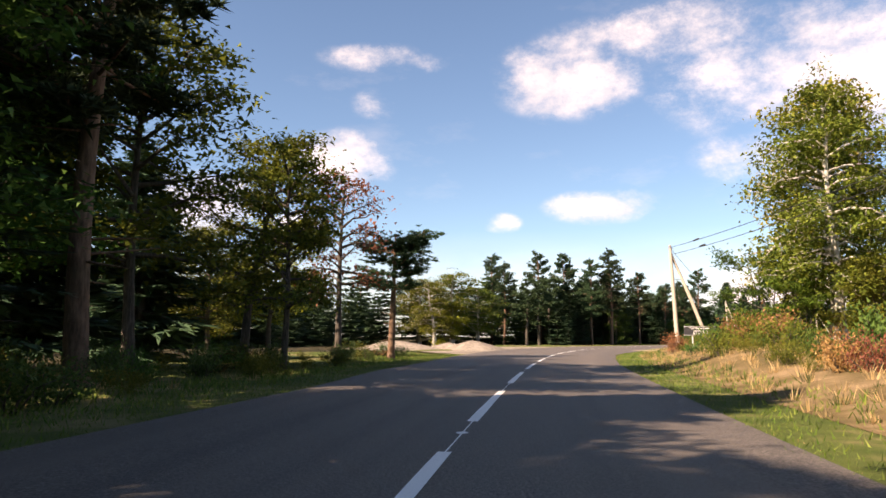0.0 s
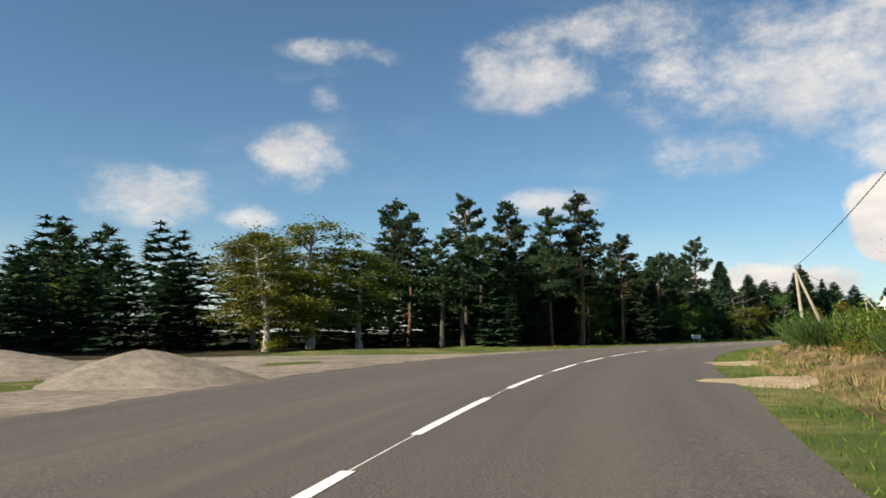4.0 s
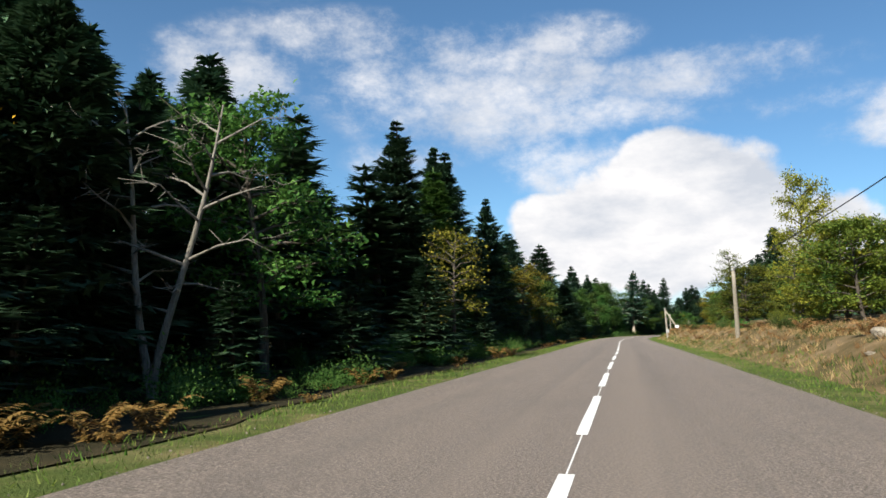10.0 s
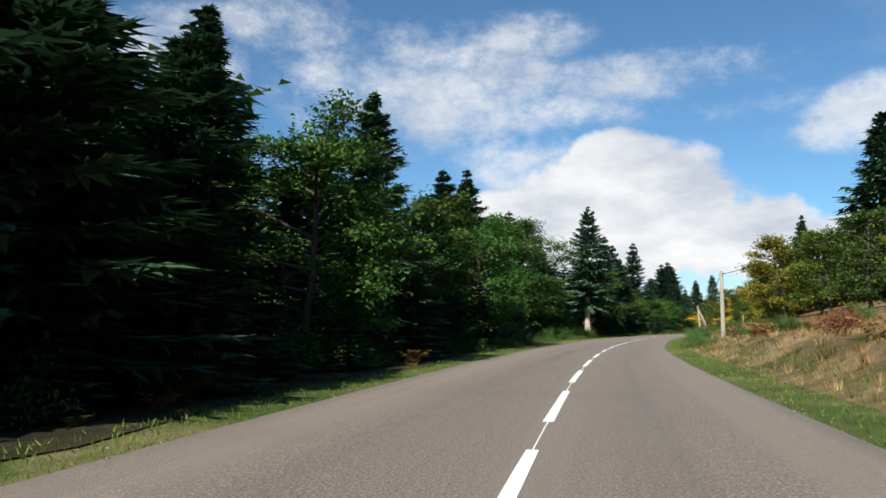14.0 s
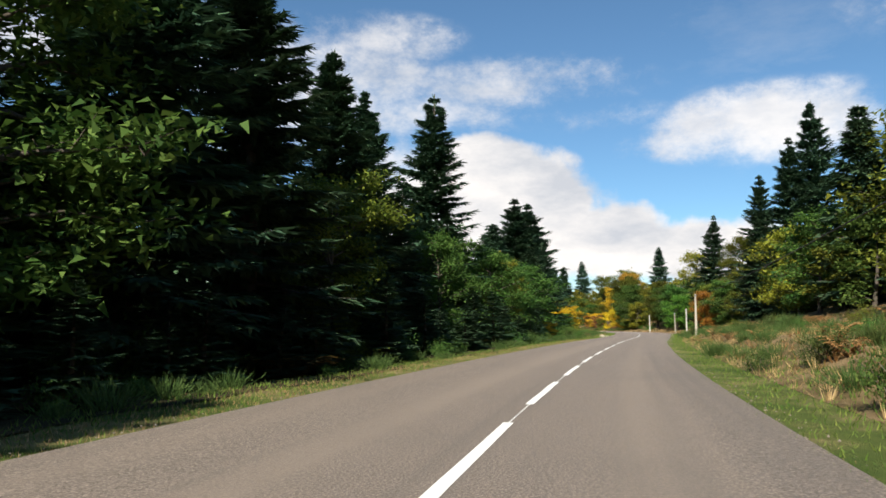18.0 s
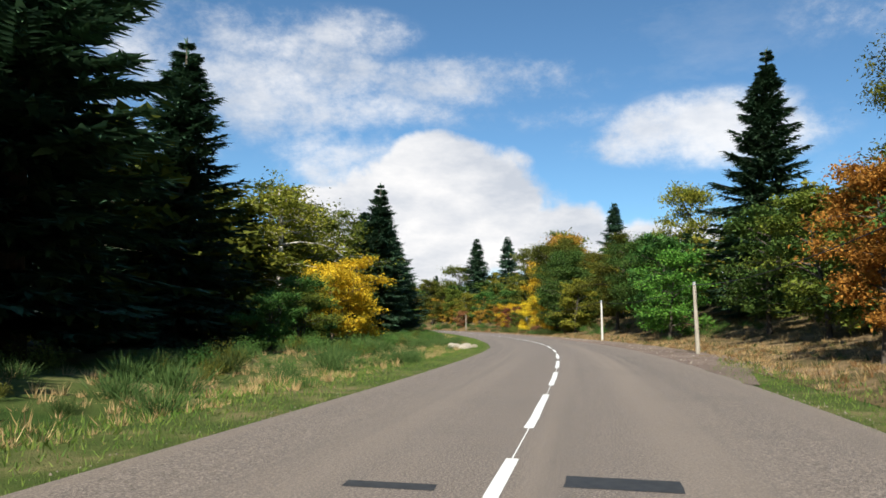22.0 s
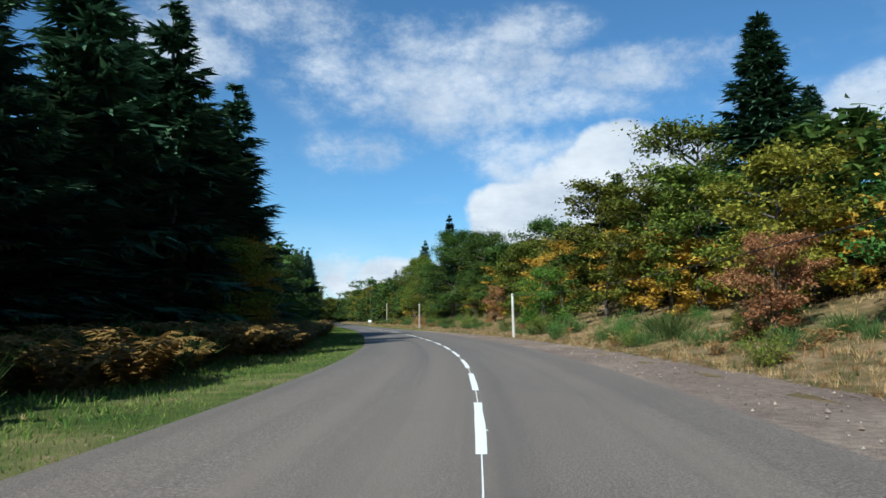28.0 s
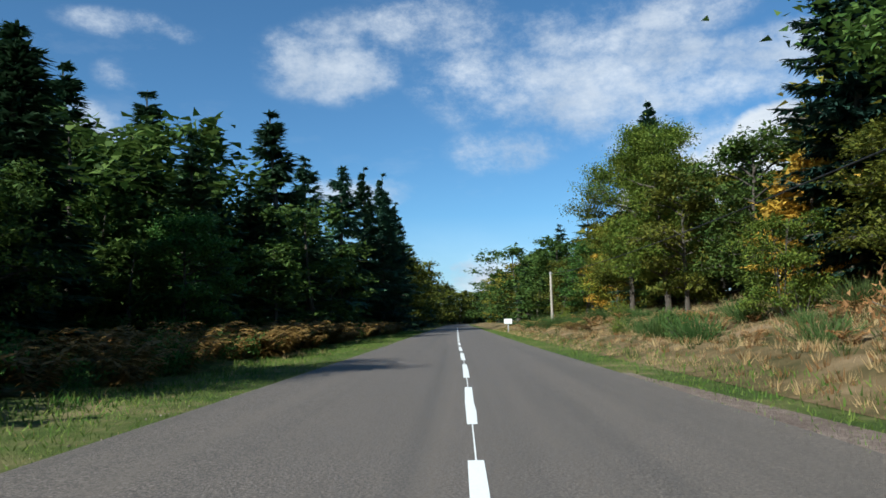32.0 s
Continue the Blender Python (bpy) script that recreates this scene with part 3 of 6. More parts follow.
for s0, s1, off, half in ((566.0, 574.0, 0.62, 0.005), (147.5, 151.5, -1.9, 0.007), (489.0, 489.5, 1.1, 0.5), (488.6, 489.0, -0.9, 0.4), (678.2, 678.6, 1.3, 0.45)):
    way_on = np.arange(s0, s1 + 0.01, 0.25 if s1 - s0 < 1 else 0.5)
    sway = np.cumsum(blots.normal(0, 0.03, len(way_on)))
    part("tar_crack", strip("tar_crack", way_on, lambda s: np.stack([off - half + sway, off + half + sway], 1), TAR, crown_z, 0.003), road, "dark tar in a crack of the asphalt")


# ---- plants: wood and leaves as arrays ----
class Sticks:
    """Collects tapered limbs as prisms."""

    def __init__(self):
        self.v, self.f = [], []

    def limb(self, points, radii, sides=6):
        pts = np.asarray(points, float)
        t = np.gradient(pts, axis=0)
        t /= np.linalg.norm(t, axis=1)[:, None] + 1e-9
        ref = np.where(np.abs(t[:, 2:3]) > 0.9, [[1.0, 0, 0]], [[0, 0, 1.0]])
        a = np.cross(t, ref)
        a /= np.linalg.norm(a, axis=1)[:, None] + 1e-9
        b = np.cross(t, a)
        base = len(self.v)
        for k in range(len(pts)):
            for q in range(sides):
                g = 2 * math.pi * q / sides
                self.v.append(pts[k] + radii[k] * (math.cos(g) * a[k] + math.sin(g) * b[k]))
        for k in range(len(pts) - 1):
            for q in range(sides):
                i, j = base + k * sides + q, base + k * sides + (q + 1) % sides
                self.f.append((i, j, j + sides, i + sides))
        self.f.append(tuple(range(base + (len(pts) - 1) * sides, base + len(pts) * sides)))

    def corners(self):
        return np.array(self.v)[np.array([f for f in self.f if len(f) == 4])]

    def mesh(self, name, mat):
        return rigged(name, np.array(self.v), self.f, mat, True)


class Leaves:
    """Collects small pointed leaves or needle sprays: foot, long way, side way, length, width."""

    def __init__(self, rng):
        self.r, self.rows = rng, []

    def add(self, at, along, side, length, width):
        at, along, side = np.atleast_2d(at), np.atleast_2d(along), np.atleast_2d(side)
        n = max(len(at), len(along))
        at, along, side = np.broadcast_to(at, (n, 3)), np.broadcast_to(along, (n, 3)), np.broadcast_to(side, (n, 3))
        length, width = np.broadcast_to(length, n), np.broadcast_to(width, n)
        self.rows.append((at, along, side, length, width))

    def corners(self):
        at, al, sd, ln, wd = [np.concatenate([r[k] for r in self.rows]) for k in range(5)]
        al = al / (np.linalg.norm(al, axis=1)[:, None] + 1e-9)
        sd = sd - al * (sd * al).sum(1)[:, None]
        sd = sd / (np.linalg.norm(sd, axis=1)[:, None] + 1e-9)
        v = np.empty((len(at), 3, 3))
        v[:, 0] = at + sd * (wd * 0.5)[:, None]
        v[:, 1] = at + al * ln[:, None]
        v[:, 2] = at - sd * (wd * 0.5)[:, None]
        return v

    def mesh(self, name, mat):
        v = self.corners()
        return rigged(name, v.reshape(-1, 3), np.arange(len(v) * 3).reshape(-1, 3), mat)


def unit(rng, n):
    v = rng.normal(size=(n, 3))
    return v / np.linalg.norm(v, axis=1)[:, None]


def thing_of(name, pieces, raw=False):
    """An Empty at the foot with its meshes as parts."""
    if raw:
        return [q.corners() for q, mat in pieces.values()]
    ob = new(name)
    for piece, (maker, mat) in pieces.items():
        me, own = maker.mesh(piece, mat), True
        c = part(piece, me, ob)
        if own:
            c.material_slots[0].link = "OBJECT"
            c.material_slots[0].material = me.materials[0]
    return ob


# every plant is made 10 m high (bushes and ferns 1 m) and scaled where it stands
def fir(seed, rich=2, bare=0.08, spread=0.2, gappy=0.0, bark="fir", raw=False):
    g = np.random.default_rng(seed)
    wood, leaf = Sticks(), Leaves(g)
    bend = g.normal(0, 0.08, 2)
    zs = np.linspace(-0.3, 10, 9)
    axis = lambda z: np.array((bend[0] * math.sin(z * 0.5), bend[1] * math.sin(z * 0.4), z))
    wood.limb([axis(z) for z in zs], [0.21 * (1 - max(z, 0) / 10.4) ** 0.9 * (1.25 if z < 0.1 else 1) for z in zs], 8)
    whorls, per, steps, coarse = ((12, 6, 4, 1.3), (28, 7, 7, 0.8), (34, 8, 11, 0.56), (17, 7, 6, 0.95), (40, 9, 16, 0.38))[rich]
    for w in range(whorls):
        q = w / (whorls - 1)
        z = 10 * (bare + (0.985 - bare) * q ** 0.92) + g.normal(0, 0.06)
        reach = 10 * spread * (1.06 * (1 - q) ** 0.92 * (0.72 + 0.28 * min(1, q * 5)) + 0.02)
        for k in range(per if q < 0.9 else 5):
            if g.random() < gappy + 0.06:
                continue
            a = 2 * math.pi * (k + 0.5 * (w % 2) + g.normal(0, 0.2)) / per
            out = np.array((math.cos(a), math.sin(a), 0))
            cross = np.array((-math.sin(a), math.cos(a), 0))
            L = reach * g.uniform(0.55, 1.25)
            lift = math.tan(radians(-18 + 52 * q + g.normal(0, 6)))
            base = axis(z)
            f = np.linspace(0.12, 1, steps)
            pts = base + out * (f * L)[:, None] + np.array((0, 0, 1.0)) * (L * (lift * f + 0.2 * f**2 - 0.14 * f))[:, None]
            if rich in (1, 2, 4) and L > 0.5:
                wood.limb([base, pts[steps // 2], pts[-1]], [0.035 * L ** 0.6, 0.02 * L ** 0.6, 0.006], 3)
            fan = (0.35 + 0.42 * L ** 0.6) * (0.6 + 0.5 * np.sin(np.pi * (0.25 + 0.65 * f)))
            size = coarse * fan * 1.15
            for sgn in (-1, 1):
                al = out * 0.75 + sgn * cross + np.array((0, 0, -0.18)) + g.normal(0, 0.16, (steps, 3))
                leaf.add(pts, al, np.cross(al, (0, 0, 1.0)) + g.normal(0, 0.25, (steps, 3)), size * g.uniform(0.7, 1.2, steps), size * 0.36)
                if rich in (1, 2, 4):
                    mid = pts + (al / np.linalg.norm(al, axis=1)[:, None]) * (size * 0.45)[:, None]
                    al = out * 1.1 + sgn * cross * 0.3 + np.array((0, 0, -0.25)) + g.normal(0, 0.25, (steps, 3))
                    leaf.add(mid, al, np.cross(al, (0, 0, 1.0)) + g.normal(0, 0.3, (steps, 3)), size * 0.7, size * 0.28)
            al = out + np.array((0, 0, lift * 0.5)) + g.normal(0, 0.12, (steps, 3))
            leaf.add(pts, al, cross + g.normal(0, 0.3, (steps, 3)), size * 0.95, size * 0.36)
            if rich in (1, 2, 4):
                al = out * 0.5 + np.array((0, 0, -0.7)) + g.normal(0, 0.35, (steps, 3))
                leaf.add(pts, al, cross + g.normal(0, 0.4, (steps, 3)), size * 0.6, size * 0.4)
    top = axis(9.9)
    leaf.add(np.repeat(top[None], 14, 0) - np.array((0, 0, 1.0)) * g.uniform(0, 0.5, (14, 1)), np.array((0, 0, 1.7)) + g.normal(0, 0.4, (14, 3)), unit(g, 14), 0.24, 0.06)
    if bare > 0.2:
        for k in range(34):
            z = g.uniform(0.8, 10 * bare)
            a = g.uniform(0, 6.28)
            L = g.uniform(0.15, 0.8)
            wood.limb([axis(z), axis(z) + np.array((math.cos(a), math.sin(a), g.uniform(-0.4, 0.2))) * L], [0.03, 0.008], 3)
    return thing_of("fir_tree", {"trunk": (wood, BARK[bark]), "crown": (leaf, LEAF["fir"])}, raw)


def pine(seed, rich=True, clear=0.42, lean=0.0, spread=0.17, flat_top=False, raw=False):
    g = np.random.default_rng(seed)
    wood, leaf = Sticks(), Leaves(g)
    bx, by = g.normal(0, 0.18, 2)
    axis = lambda z: np.array((bx * math.sin(z * 0.45) + lean * z * 0.1 * (1 + 0.05 * z), by * math.sin(z * 0.35 + 1), z))
    zs = np.linspace(-0.3, 9.7, 12)
    wood.limb([axis(z) for z in zs], [(0.2 if flat_top else 0.16) * (1 - max(z, 0) / 11) ** 0.8 * (1.3 if z < 0.1 else 1) for z in zs], 8)
    tiers = 48 if rich else 24
    for w in range(tiers):
        q = g.random() ** 0.9 if flat_top else (w + g.random()) / tiers
        z = 10 * (clear + (0.96 - clear) * q)
        shape = 1.25 * (1 - q) ** 0.7 * min(1, 0.55 + 2.2 * q) + 0.08 if not flat_top else 0.55 + 0.6 * q
        L = 10 * spread * shape * g.uniform(0.5, 1.25) + 0.25
        a = g.uniform(0, 6.28)
        out = np.array((math.cos(a), math.sin(a), 0))
        cross = np.array((-math.sin(a), math.cos(a), 0))
        rise = g.uniform(-0.15, 0.25) + 0.35 * q
        base = axis(z)
        f = np.linspace(0, 1, 6)
        bow = g.normal(0, 0.12)
        pts = base + out * (f * L)[:, None] + np.array((0, 0, 1.0)) * (L * (rise * f**1.5))[:, None] + cross * (L * bow * np.sin(f * 3))[:, None]
        wood.limb(pts[::2] if not rich else pts, np.linspace(0.034, 0.009, 3 if not rich else 6) * (0.5 + 0.4 * L), 4)
        tufts = int((13 + 14 * L) * (1 if rich else 0.28))
        for k in range(tufts):
            u = g.uniform(0.35, 1.05)
            c = base + out * u * L + np.array((0, 0, 1.0)) * L * rise * u**1.5 + cross * g.normal(0, 0.15) * L + g.normal(0, 0.1, 3)
            m = 17 if rich else 8
            al = unit(g, m) * np.array((1, 1, 0.7)) + out * 0.35 + np.array((0, 0, 0.4))
            leaf.add(c, al, unit(g, m), g.uniform(0.13, 0.28, m) * (1 if rich else 2.4), (0.06 if rich else 0.16))
    for k in range(14):
        z, a, L = g.uniform(1.5, 10 * clear), g.uniform(0, 6.28), g.uniform(0.2, 1.0)
        wood.limb([axis(z), axis(z) + np.array((math.cos(a), math.sin(a), g.uniform(-0.2, 0.3))) * L], [0.03, 0.008], 3)
    return thing_of("pine_tree", {"trunk": (wood, BARK["pine"]), "crown": (leaf, LEAF["pine"])}, raw)


def broadleaf(seed, rich=2, spread=0.34, low=0.12, fill=1.0, stems=1, bark="fir", name="broadleaf_tree", leafy=1.0, droop=0.0, raw=False):
    g = np.random.default_rng(seed)
    wood, leaf = Sticks(), Leaves(g)
    ends = []
    for st in range(stems):
        tilt = g.normal(0, 0.06 if stems == 1 else 0.16, 2)
        axis = lambda z: np.array((tilt[0] * z + 0.12 * math.sin(z * 0.7 + st), tilt[1] * z + 0.1 * math.sin(z * 0.5 + st), z))
        zs = np.linspace(-0.3, 8.6, 8)
        r0 = 0.19 / stems ** 0.5
        wood.limb([axis(z) for z in zs], [r0 * (1 - max(z, 0) / 9.6) * (1.25 if z < 0.1 else 1) + 0.01 for z in zs], 7)
        limbs = (26 if rich in (1, 2, 3, 4) else 15) // stems + 2
        for k in range(limbs):
            q = (k + g.random()) / limbs
            z = 10 * (low + (0.84 - low) * q)
            a = 2.4 * k + g.normal(0, 0.4)
            body = math.sin(math.pi * min(0.97, 0.22 + 0.72 * q)) ** 0.6
            L = 10 * spread * body * g.uniform(0.6, 1.12)
            out = np.array((math.cos(a), math.sin(a), 0))
            rise = 0.25 + 0.55 * q + g.normal(0, 0.12)
            f = np.array((0, 0.35, 0.7, 1.0))
            pts = axis(z) + out * (f * L)[:, None] + np.array((0, 0, 1.0)) * (L * (rise * f - (0.25 + droop) * f**2))[:, None] + g.normal(0, 0.05 * L, (4, 3)) * f[:, None]
            wood.limb(pts, np.array((0.34, 0.22, 0.12, 0.04)) * r0 * (0.6 + 0.25 * L), 4)
            for u in (0.45, 0.62, 0.78, 0.9, 1.0):
                p0 = axis(z) + out * u * L + np.array((0, 0, L * (rise * u - (0.25 + droop) * u * u)))
                for m in range(2):
                    w = unit(g, 1)[0] * np.array((1, 1, 0.55)) + out * 0.4 + np.array((0, 0, 0.12 - droop))
                    tip = p0 + w * L * g.uniform(0.15, 0.36)
                    if rich in (1, 2, 3, 4):
                        wood.limb([p0, tip], [0.03 * r0 * (1 + L), 0.006], 3)
                    ends.append((p0 + tip) / 2)
                    ends.append(tip)
    ends.append(np.array((0, 0, 9.3)))
    ends = np.array(ends)
    per = int((3.0, 20, 34, 62, 105, 8)[rich] * fill * leafy + 0.5)
    size = (0.72, 0.27, 0.21, 0.15, 0.135, 0.42)[rich]
    n = len(ends) * per
    if per:
        c = np.repeat(ends, per, 0) + g.normal(0, 1, (n, 3)) * np.array((0.42, 0.42, 0.2)) * (1.0 if fill >= 1 else 0.8)
        al = unit(g, n) * np.array((1, 1, 0.45)) + np.array((0, 0, -0.15 - droop))
        sd = np.cross(al, np.array((0, 0, 1.0))) + g.normal(0, 0.35, (n, 3))
        ln = size * g.uniform(0.6, 1.3, n)
        leaf.add(c, al, sd, ln, ln * 0.68)
    pieces = {"trunk": (wood, BARK[bark])}
    if per:
        pieces["crown"] = (leaf, LEAF["green"])
    return thing_of(name, pieces, raw)


def bush(seed, name="bush", upright=0.4, leaves=1300, size=0.06, wide=0.75, raw=False):
    g = np.random.default_rng(seed)
    wood, leaf = Sticks(), Leaves(g)
    for k in range(11):
        a, r = g.uniform(0, 6.28), g.uniform(0.15, wide)
        tip = np.array((math.cos(a) * r, math.sin(a) * r, g.uniform(0.55, 1.0) * (1 - 0.35 * r)))
        root = np.array((math.cos(a) * 0.08, math.sin(a) * 0.08, -0.05))
        mid = (root + tip) / 2 + np.array((0, 0, 0.12)) + g.normal(0, 0.04, 3)
        wood.limb([root, mid, tip], [0.016, 0.011, 0.004], 3)
        m = leaves // 11
        u = g.uniform(0.2, 1.05, m)[:, None]
        c = root * (1 - u) + tip * u + np.array((0, 0, 0.2)) * u * (1 - u) * 2 + g.normal(0, 0.11, (m, 3))
        c[:, 2] = np.abs(c[:, 2])
        al = unit(g, m) + np.array((0, 0, upright * 2)) + tip * 0.5
        ln = size * g.uniform(0.7, 1.6, m)
        leaf.add(c, al, unit(g, m), ln, ln * 0.5)
    return thing_of(name, {"branchwork": (wood, BARK["fir"]), "foliage": (leaf, LEAF["green"])}, raw)


def broom(seed, raw=False):
    g = np.random.default_rng(seed)
    leaf = Leaves(g)
    n = 800
    root = g.normal(0, 0.16, (n, 3)) * np.array((1, 1, 0))
    al = root * 2.2 + np.array((0, 0, 0.9)) + g.normal(0, 0.16, (n, 3))
    u = g.uniform(0.0, 0.55, n)[:, None]
    leaf.add(root + al * u, al + g.normal(0, 0.2, (n, 3)), unit(g, n), g.uniform(0.2, 0.46, n), 0.02)
    return thing_of("broom_shrub", {"foliage": (leaf, LEAF["broom"])}, raw)


def fern(seed, raw=False):
    g = np.random.default_rng(seed)
    wood, leaf = Sticks(), Leaves(g)
    for k in range(14):
        a = 2 * math.pi * k / 14 + g.normal(0, 0.2)
        out = np.array((math.cos(a), math.sin(a), 0))
        cross = np.array((-math.sin(a), math.cos(a), 0))
        L, f = g.uniform(0.7, 1.15), np.linspace(0, 1, 15)
        pts = out * (f * L * 0.85)[:, None] + np.array((0, 0, 1.0)) * (1.05 * f - 0.62 * f**2.2)[:, None] * L
        wood.limb(pts[::7], [0.012, 0.009, 0.003], 3)
        for sgn in (-1, 1):
            al = cross * sgn + out * 0.35 + np.array((0, 0, -0.15)) + g.normal(0, 0.08, (15, 3))
            ln = 0.34 * (1.02 - f) ** 0.7 + 0.03
            leaf.add(pts[2:], al[2:], out + g.normal(0, 0.1, (13, 3)), ln[2:], 0.085)
    return thing_of("bracken_fern", {"branchwork": (wood, BARK["fir"]), "foliage": (leaf, LEAF["fern"])}, raw)


MAKERS = {
    "fir": [lambda k=k: fir(10 + k, 2, (0.05, 0.09, 0.07, 0.12)[k], (0.2, 0.18, 0.23, 0.19)[k]) for k in range(4)],
    "fir_off": [lambda k=k: fir(15 + k, 1, (0.05, 0.09, 0.07, 0.12)[k], (0.2, 0.18, 0.23, 0.19)[k]) for k in range(4)],
    "fir_tall": [lambda k=k: fir(35 + k, 4, (0.05, 0.08)[k], (0.2, 0.19)[k], 0.08) for k in range(2)],
    "tree_tall": [lambda k=k: broadleaf(97 + k, 4, (0.32, 0.36)[k], (0.12, 0.16)[k]) for k in range(2)],
    "fir_bare": [lambda: fir(41, 4, 0.27, 0.22, 0.34, "pale")],
    "spire": [lambda k=k: fir(46 + k, 2, 0.06, (0.18, 0.2)[k], 0.34) for k in range(2)],
    "spire_off": [lambda k=k: fir(48 + k, 1, 0.06, (0.18, 0.2)[k], 0.34) for k in range(2)],
    "pine": [lambda k=k: pine(50 + k, True, (0.33, 0.42, 0.27)[k], 0.0, (0.16, 0.17, 0.15)[k]) for k in range(3)],
    "pine_flat": [lambda: pine(71, True, 0.52, 0.16, 0.2, True)],
    "tree": [lambda k=k: broadleaf(80 + k, 2, (0.34, 0.3, 0.38)[k], (0.1, 0.16, 0.08)[k]) for k in range(3)],
    "tree_off": [lambda k=k: broadleaf(83 + k, 1, (0.34, 0.3, 0.38)[k], (0.1, 0.16, 0.08)[k]) for k in range(3)],
    "tree_near": [lambda k=k: broadleaf(95 + k, 3, (0.3, 0.34)[k], (0.12, 0.2)[k], 0.8) for k in range(2)],
    "tree_high": [lambda: broadleaf(87, 4, 0.22, 0.42)],
    "tree_open": [lambda k=k: broadleaf(100 + k, 2, 0.3, 0.25, 0.45) for k in range(2)],
    "tree_sparse": [lambda k=k: broadleaf(105 + k, 2, 0.24, 0.3, 0.5, leafy=0.22) for k in range(2)],
    "birch": [lambda k=k: broadleaf(110 + k, 3, 0.23, 0.2, 0.5, 1, "birch", "birch_tree", 0.62, 0.35) for k in range(2)],
    "thicket": [lambda k=k: broadleaf(120 + k, 1, 0.42, 0.04, 1.0, 4, "fir", "young_tree") for k in range(2)],
    "dead": [lambda k=k: broadleaf(130 + k, 2, 0.26, 0.25, 1.0, 2, "dead", "bare_tree", 0.0) for k in range(2)],
    "bush": [lambda k=k: bush(140 + k) for k in range(3)],
    "broom": [lambda k=k: broom(150 + k) for k in range(3)],
    "fern": [lambda k=k: fern(160 + k) for k in range(2)],
}
KIND = {
    "fir": ("dense dark green fir with layered drooping boughs", "tree", "firs along the road"),
    "fir_bare": ("tall fir with a pale bare knotty trunk", "tree", ""),
    "spire": ("slender pointed spruce with a spire top", "tree", "spruces along the road"),
    "pine": ("tall pine with a bare trunk and tufted crown", "tree", "pines at the wood's edge"),
    "pine_flat": ("leaning pine with a flat windswept crown", "tree", ""),
    "tree": ("leafy tree with spreading layered boughs", "tree", "leafy trees along the road"),
    "tree_near": ("leafy tree with spreading layered boughs", "tree", "leafy trees along the road"),
    "tree_high": ("slender tree with leaves only at its top", "tree", ""),
    "tree_open": ("half-bare tree with thin autumn leaves", "tree", "leafy trees along the road"),
    "tree_sparse": ("nearly bare tree with a few autumn leaves", "tree", ""),
    "birch": ("birch with pale trunk and hanging twigs", "tree", "birches by the road"),
    "thicket": ("low young tree with several stems", "tree", "young trees on the bank"),
    "dead": ("bare grey dead tree with forked limbs", "dead tree", "dead trees at the wood's edge"),
    "bush": ("leafy bush on the bank", "bush", "bushes along the road"),
    "broom": ("green broom shrub among dry grass", "shrub", "broom shrubs on the banks"),
    "fern": ("bracken fern turning brown in autumn", "fern", "bracken along the verge"),
}
HUE = {"fir": "", "blue_fir": "blue-grey ", "pine": "", "green": "green ", "fresh": "bright green ", "olive": "olive green ", "yellow": "bright yellow ", "gold": "golden green ", "orange": "orange ", "rust": "rust brown ", "fern": "", "broom": "", "straw": "dry yellow ", "grass": ""}
made, turns = {}, np.random.default_rng(7)


def plant(kind, s, d, h, hue=None, wide=1.0, pick=None, lean=1.5, sink=0.05, turn=None):
    """One plant at the way s, d metres right of the middle line, h metres high."""
    label, category, group = KIND[kind]
    if kind in ("fir", "tree") and h > 12.0 and abs(d) < (21 if kind == "tree" or h > 14.5 else 13.5):
        kind += "_tall"
    elif kind in ("fir", "tree", "spire") and abs(d) > 12.4:
        kind += "_off"
    k = int(turns.integers(len(MAKERS[kind]))) if pick is None else pick
    s, d = placed(s, d)
    if kind.startswith("fir") and d < 0 and kind != "fir_bare":
        wide *= 1.22
    x, y = flat(s, d)
    z = float(height(s, d)) - sink
    m = pose(float(x), float(y), z, lean * turns.uniform(-1, 1), lean * turns.uniform(-1, 1), turns.uniform(0, 360) if turn is None else turn)
    if (kind, k) not in made:
        ob = made[kind, k] = MAKERS[kind][k]()
        ob.matrix_basis = m
    else:
        ob = copy_thing(made[kind, k], m)
    size = h / (1.0 if kind in ("bush", "broom", "fern") else 10.0)
    ob.scale = (size * wide, size * wide, size)
    tagged(ob, (HUE[hue] if hue else "") + label, category, group)
    if hue:
        for c in ob.children:
            if c.name.split(".")[0] in ("crown", "foliage"):
                c.material_slots[0].material = LEAF[hue]
    return ob


# ---- trees that stand out, along the way: kind, s, d, height of the top over the road, leaf hue, width ----
def stand_of(*rows):
    for kind, s, d, top, hue, wide in rows:
        plant(kind, s, d, top - float(height(s, d)), hue, wide)

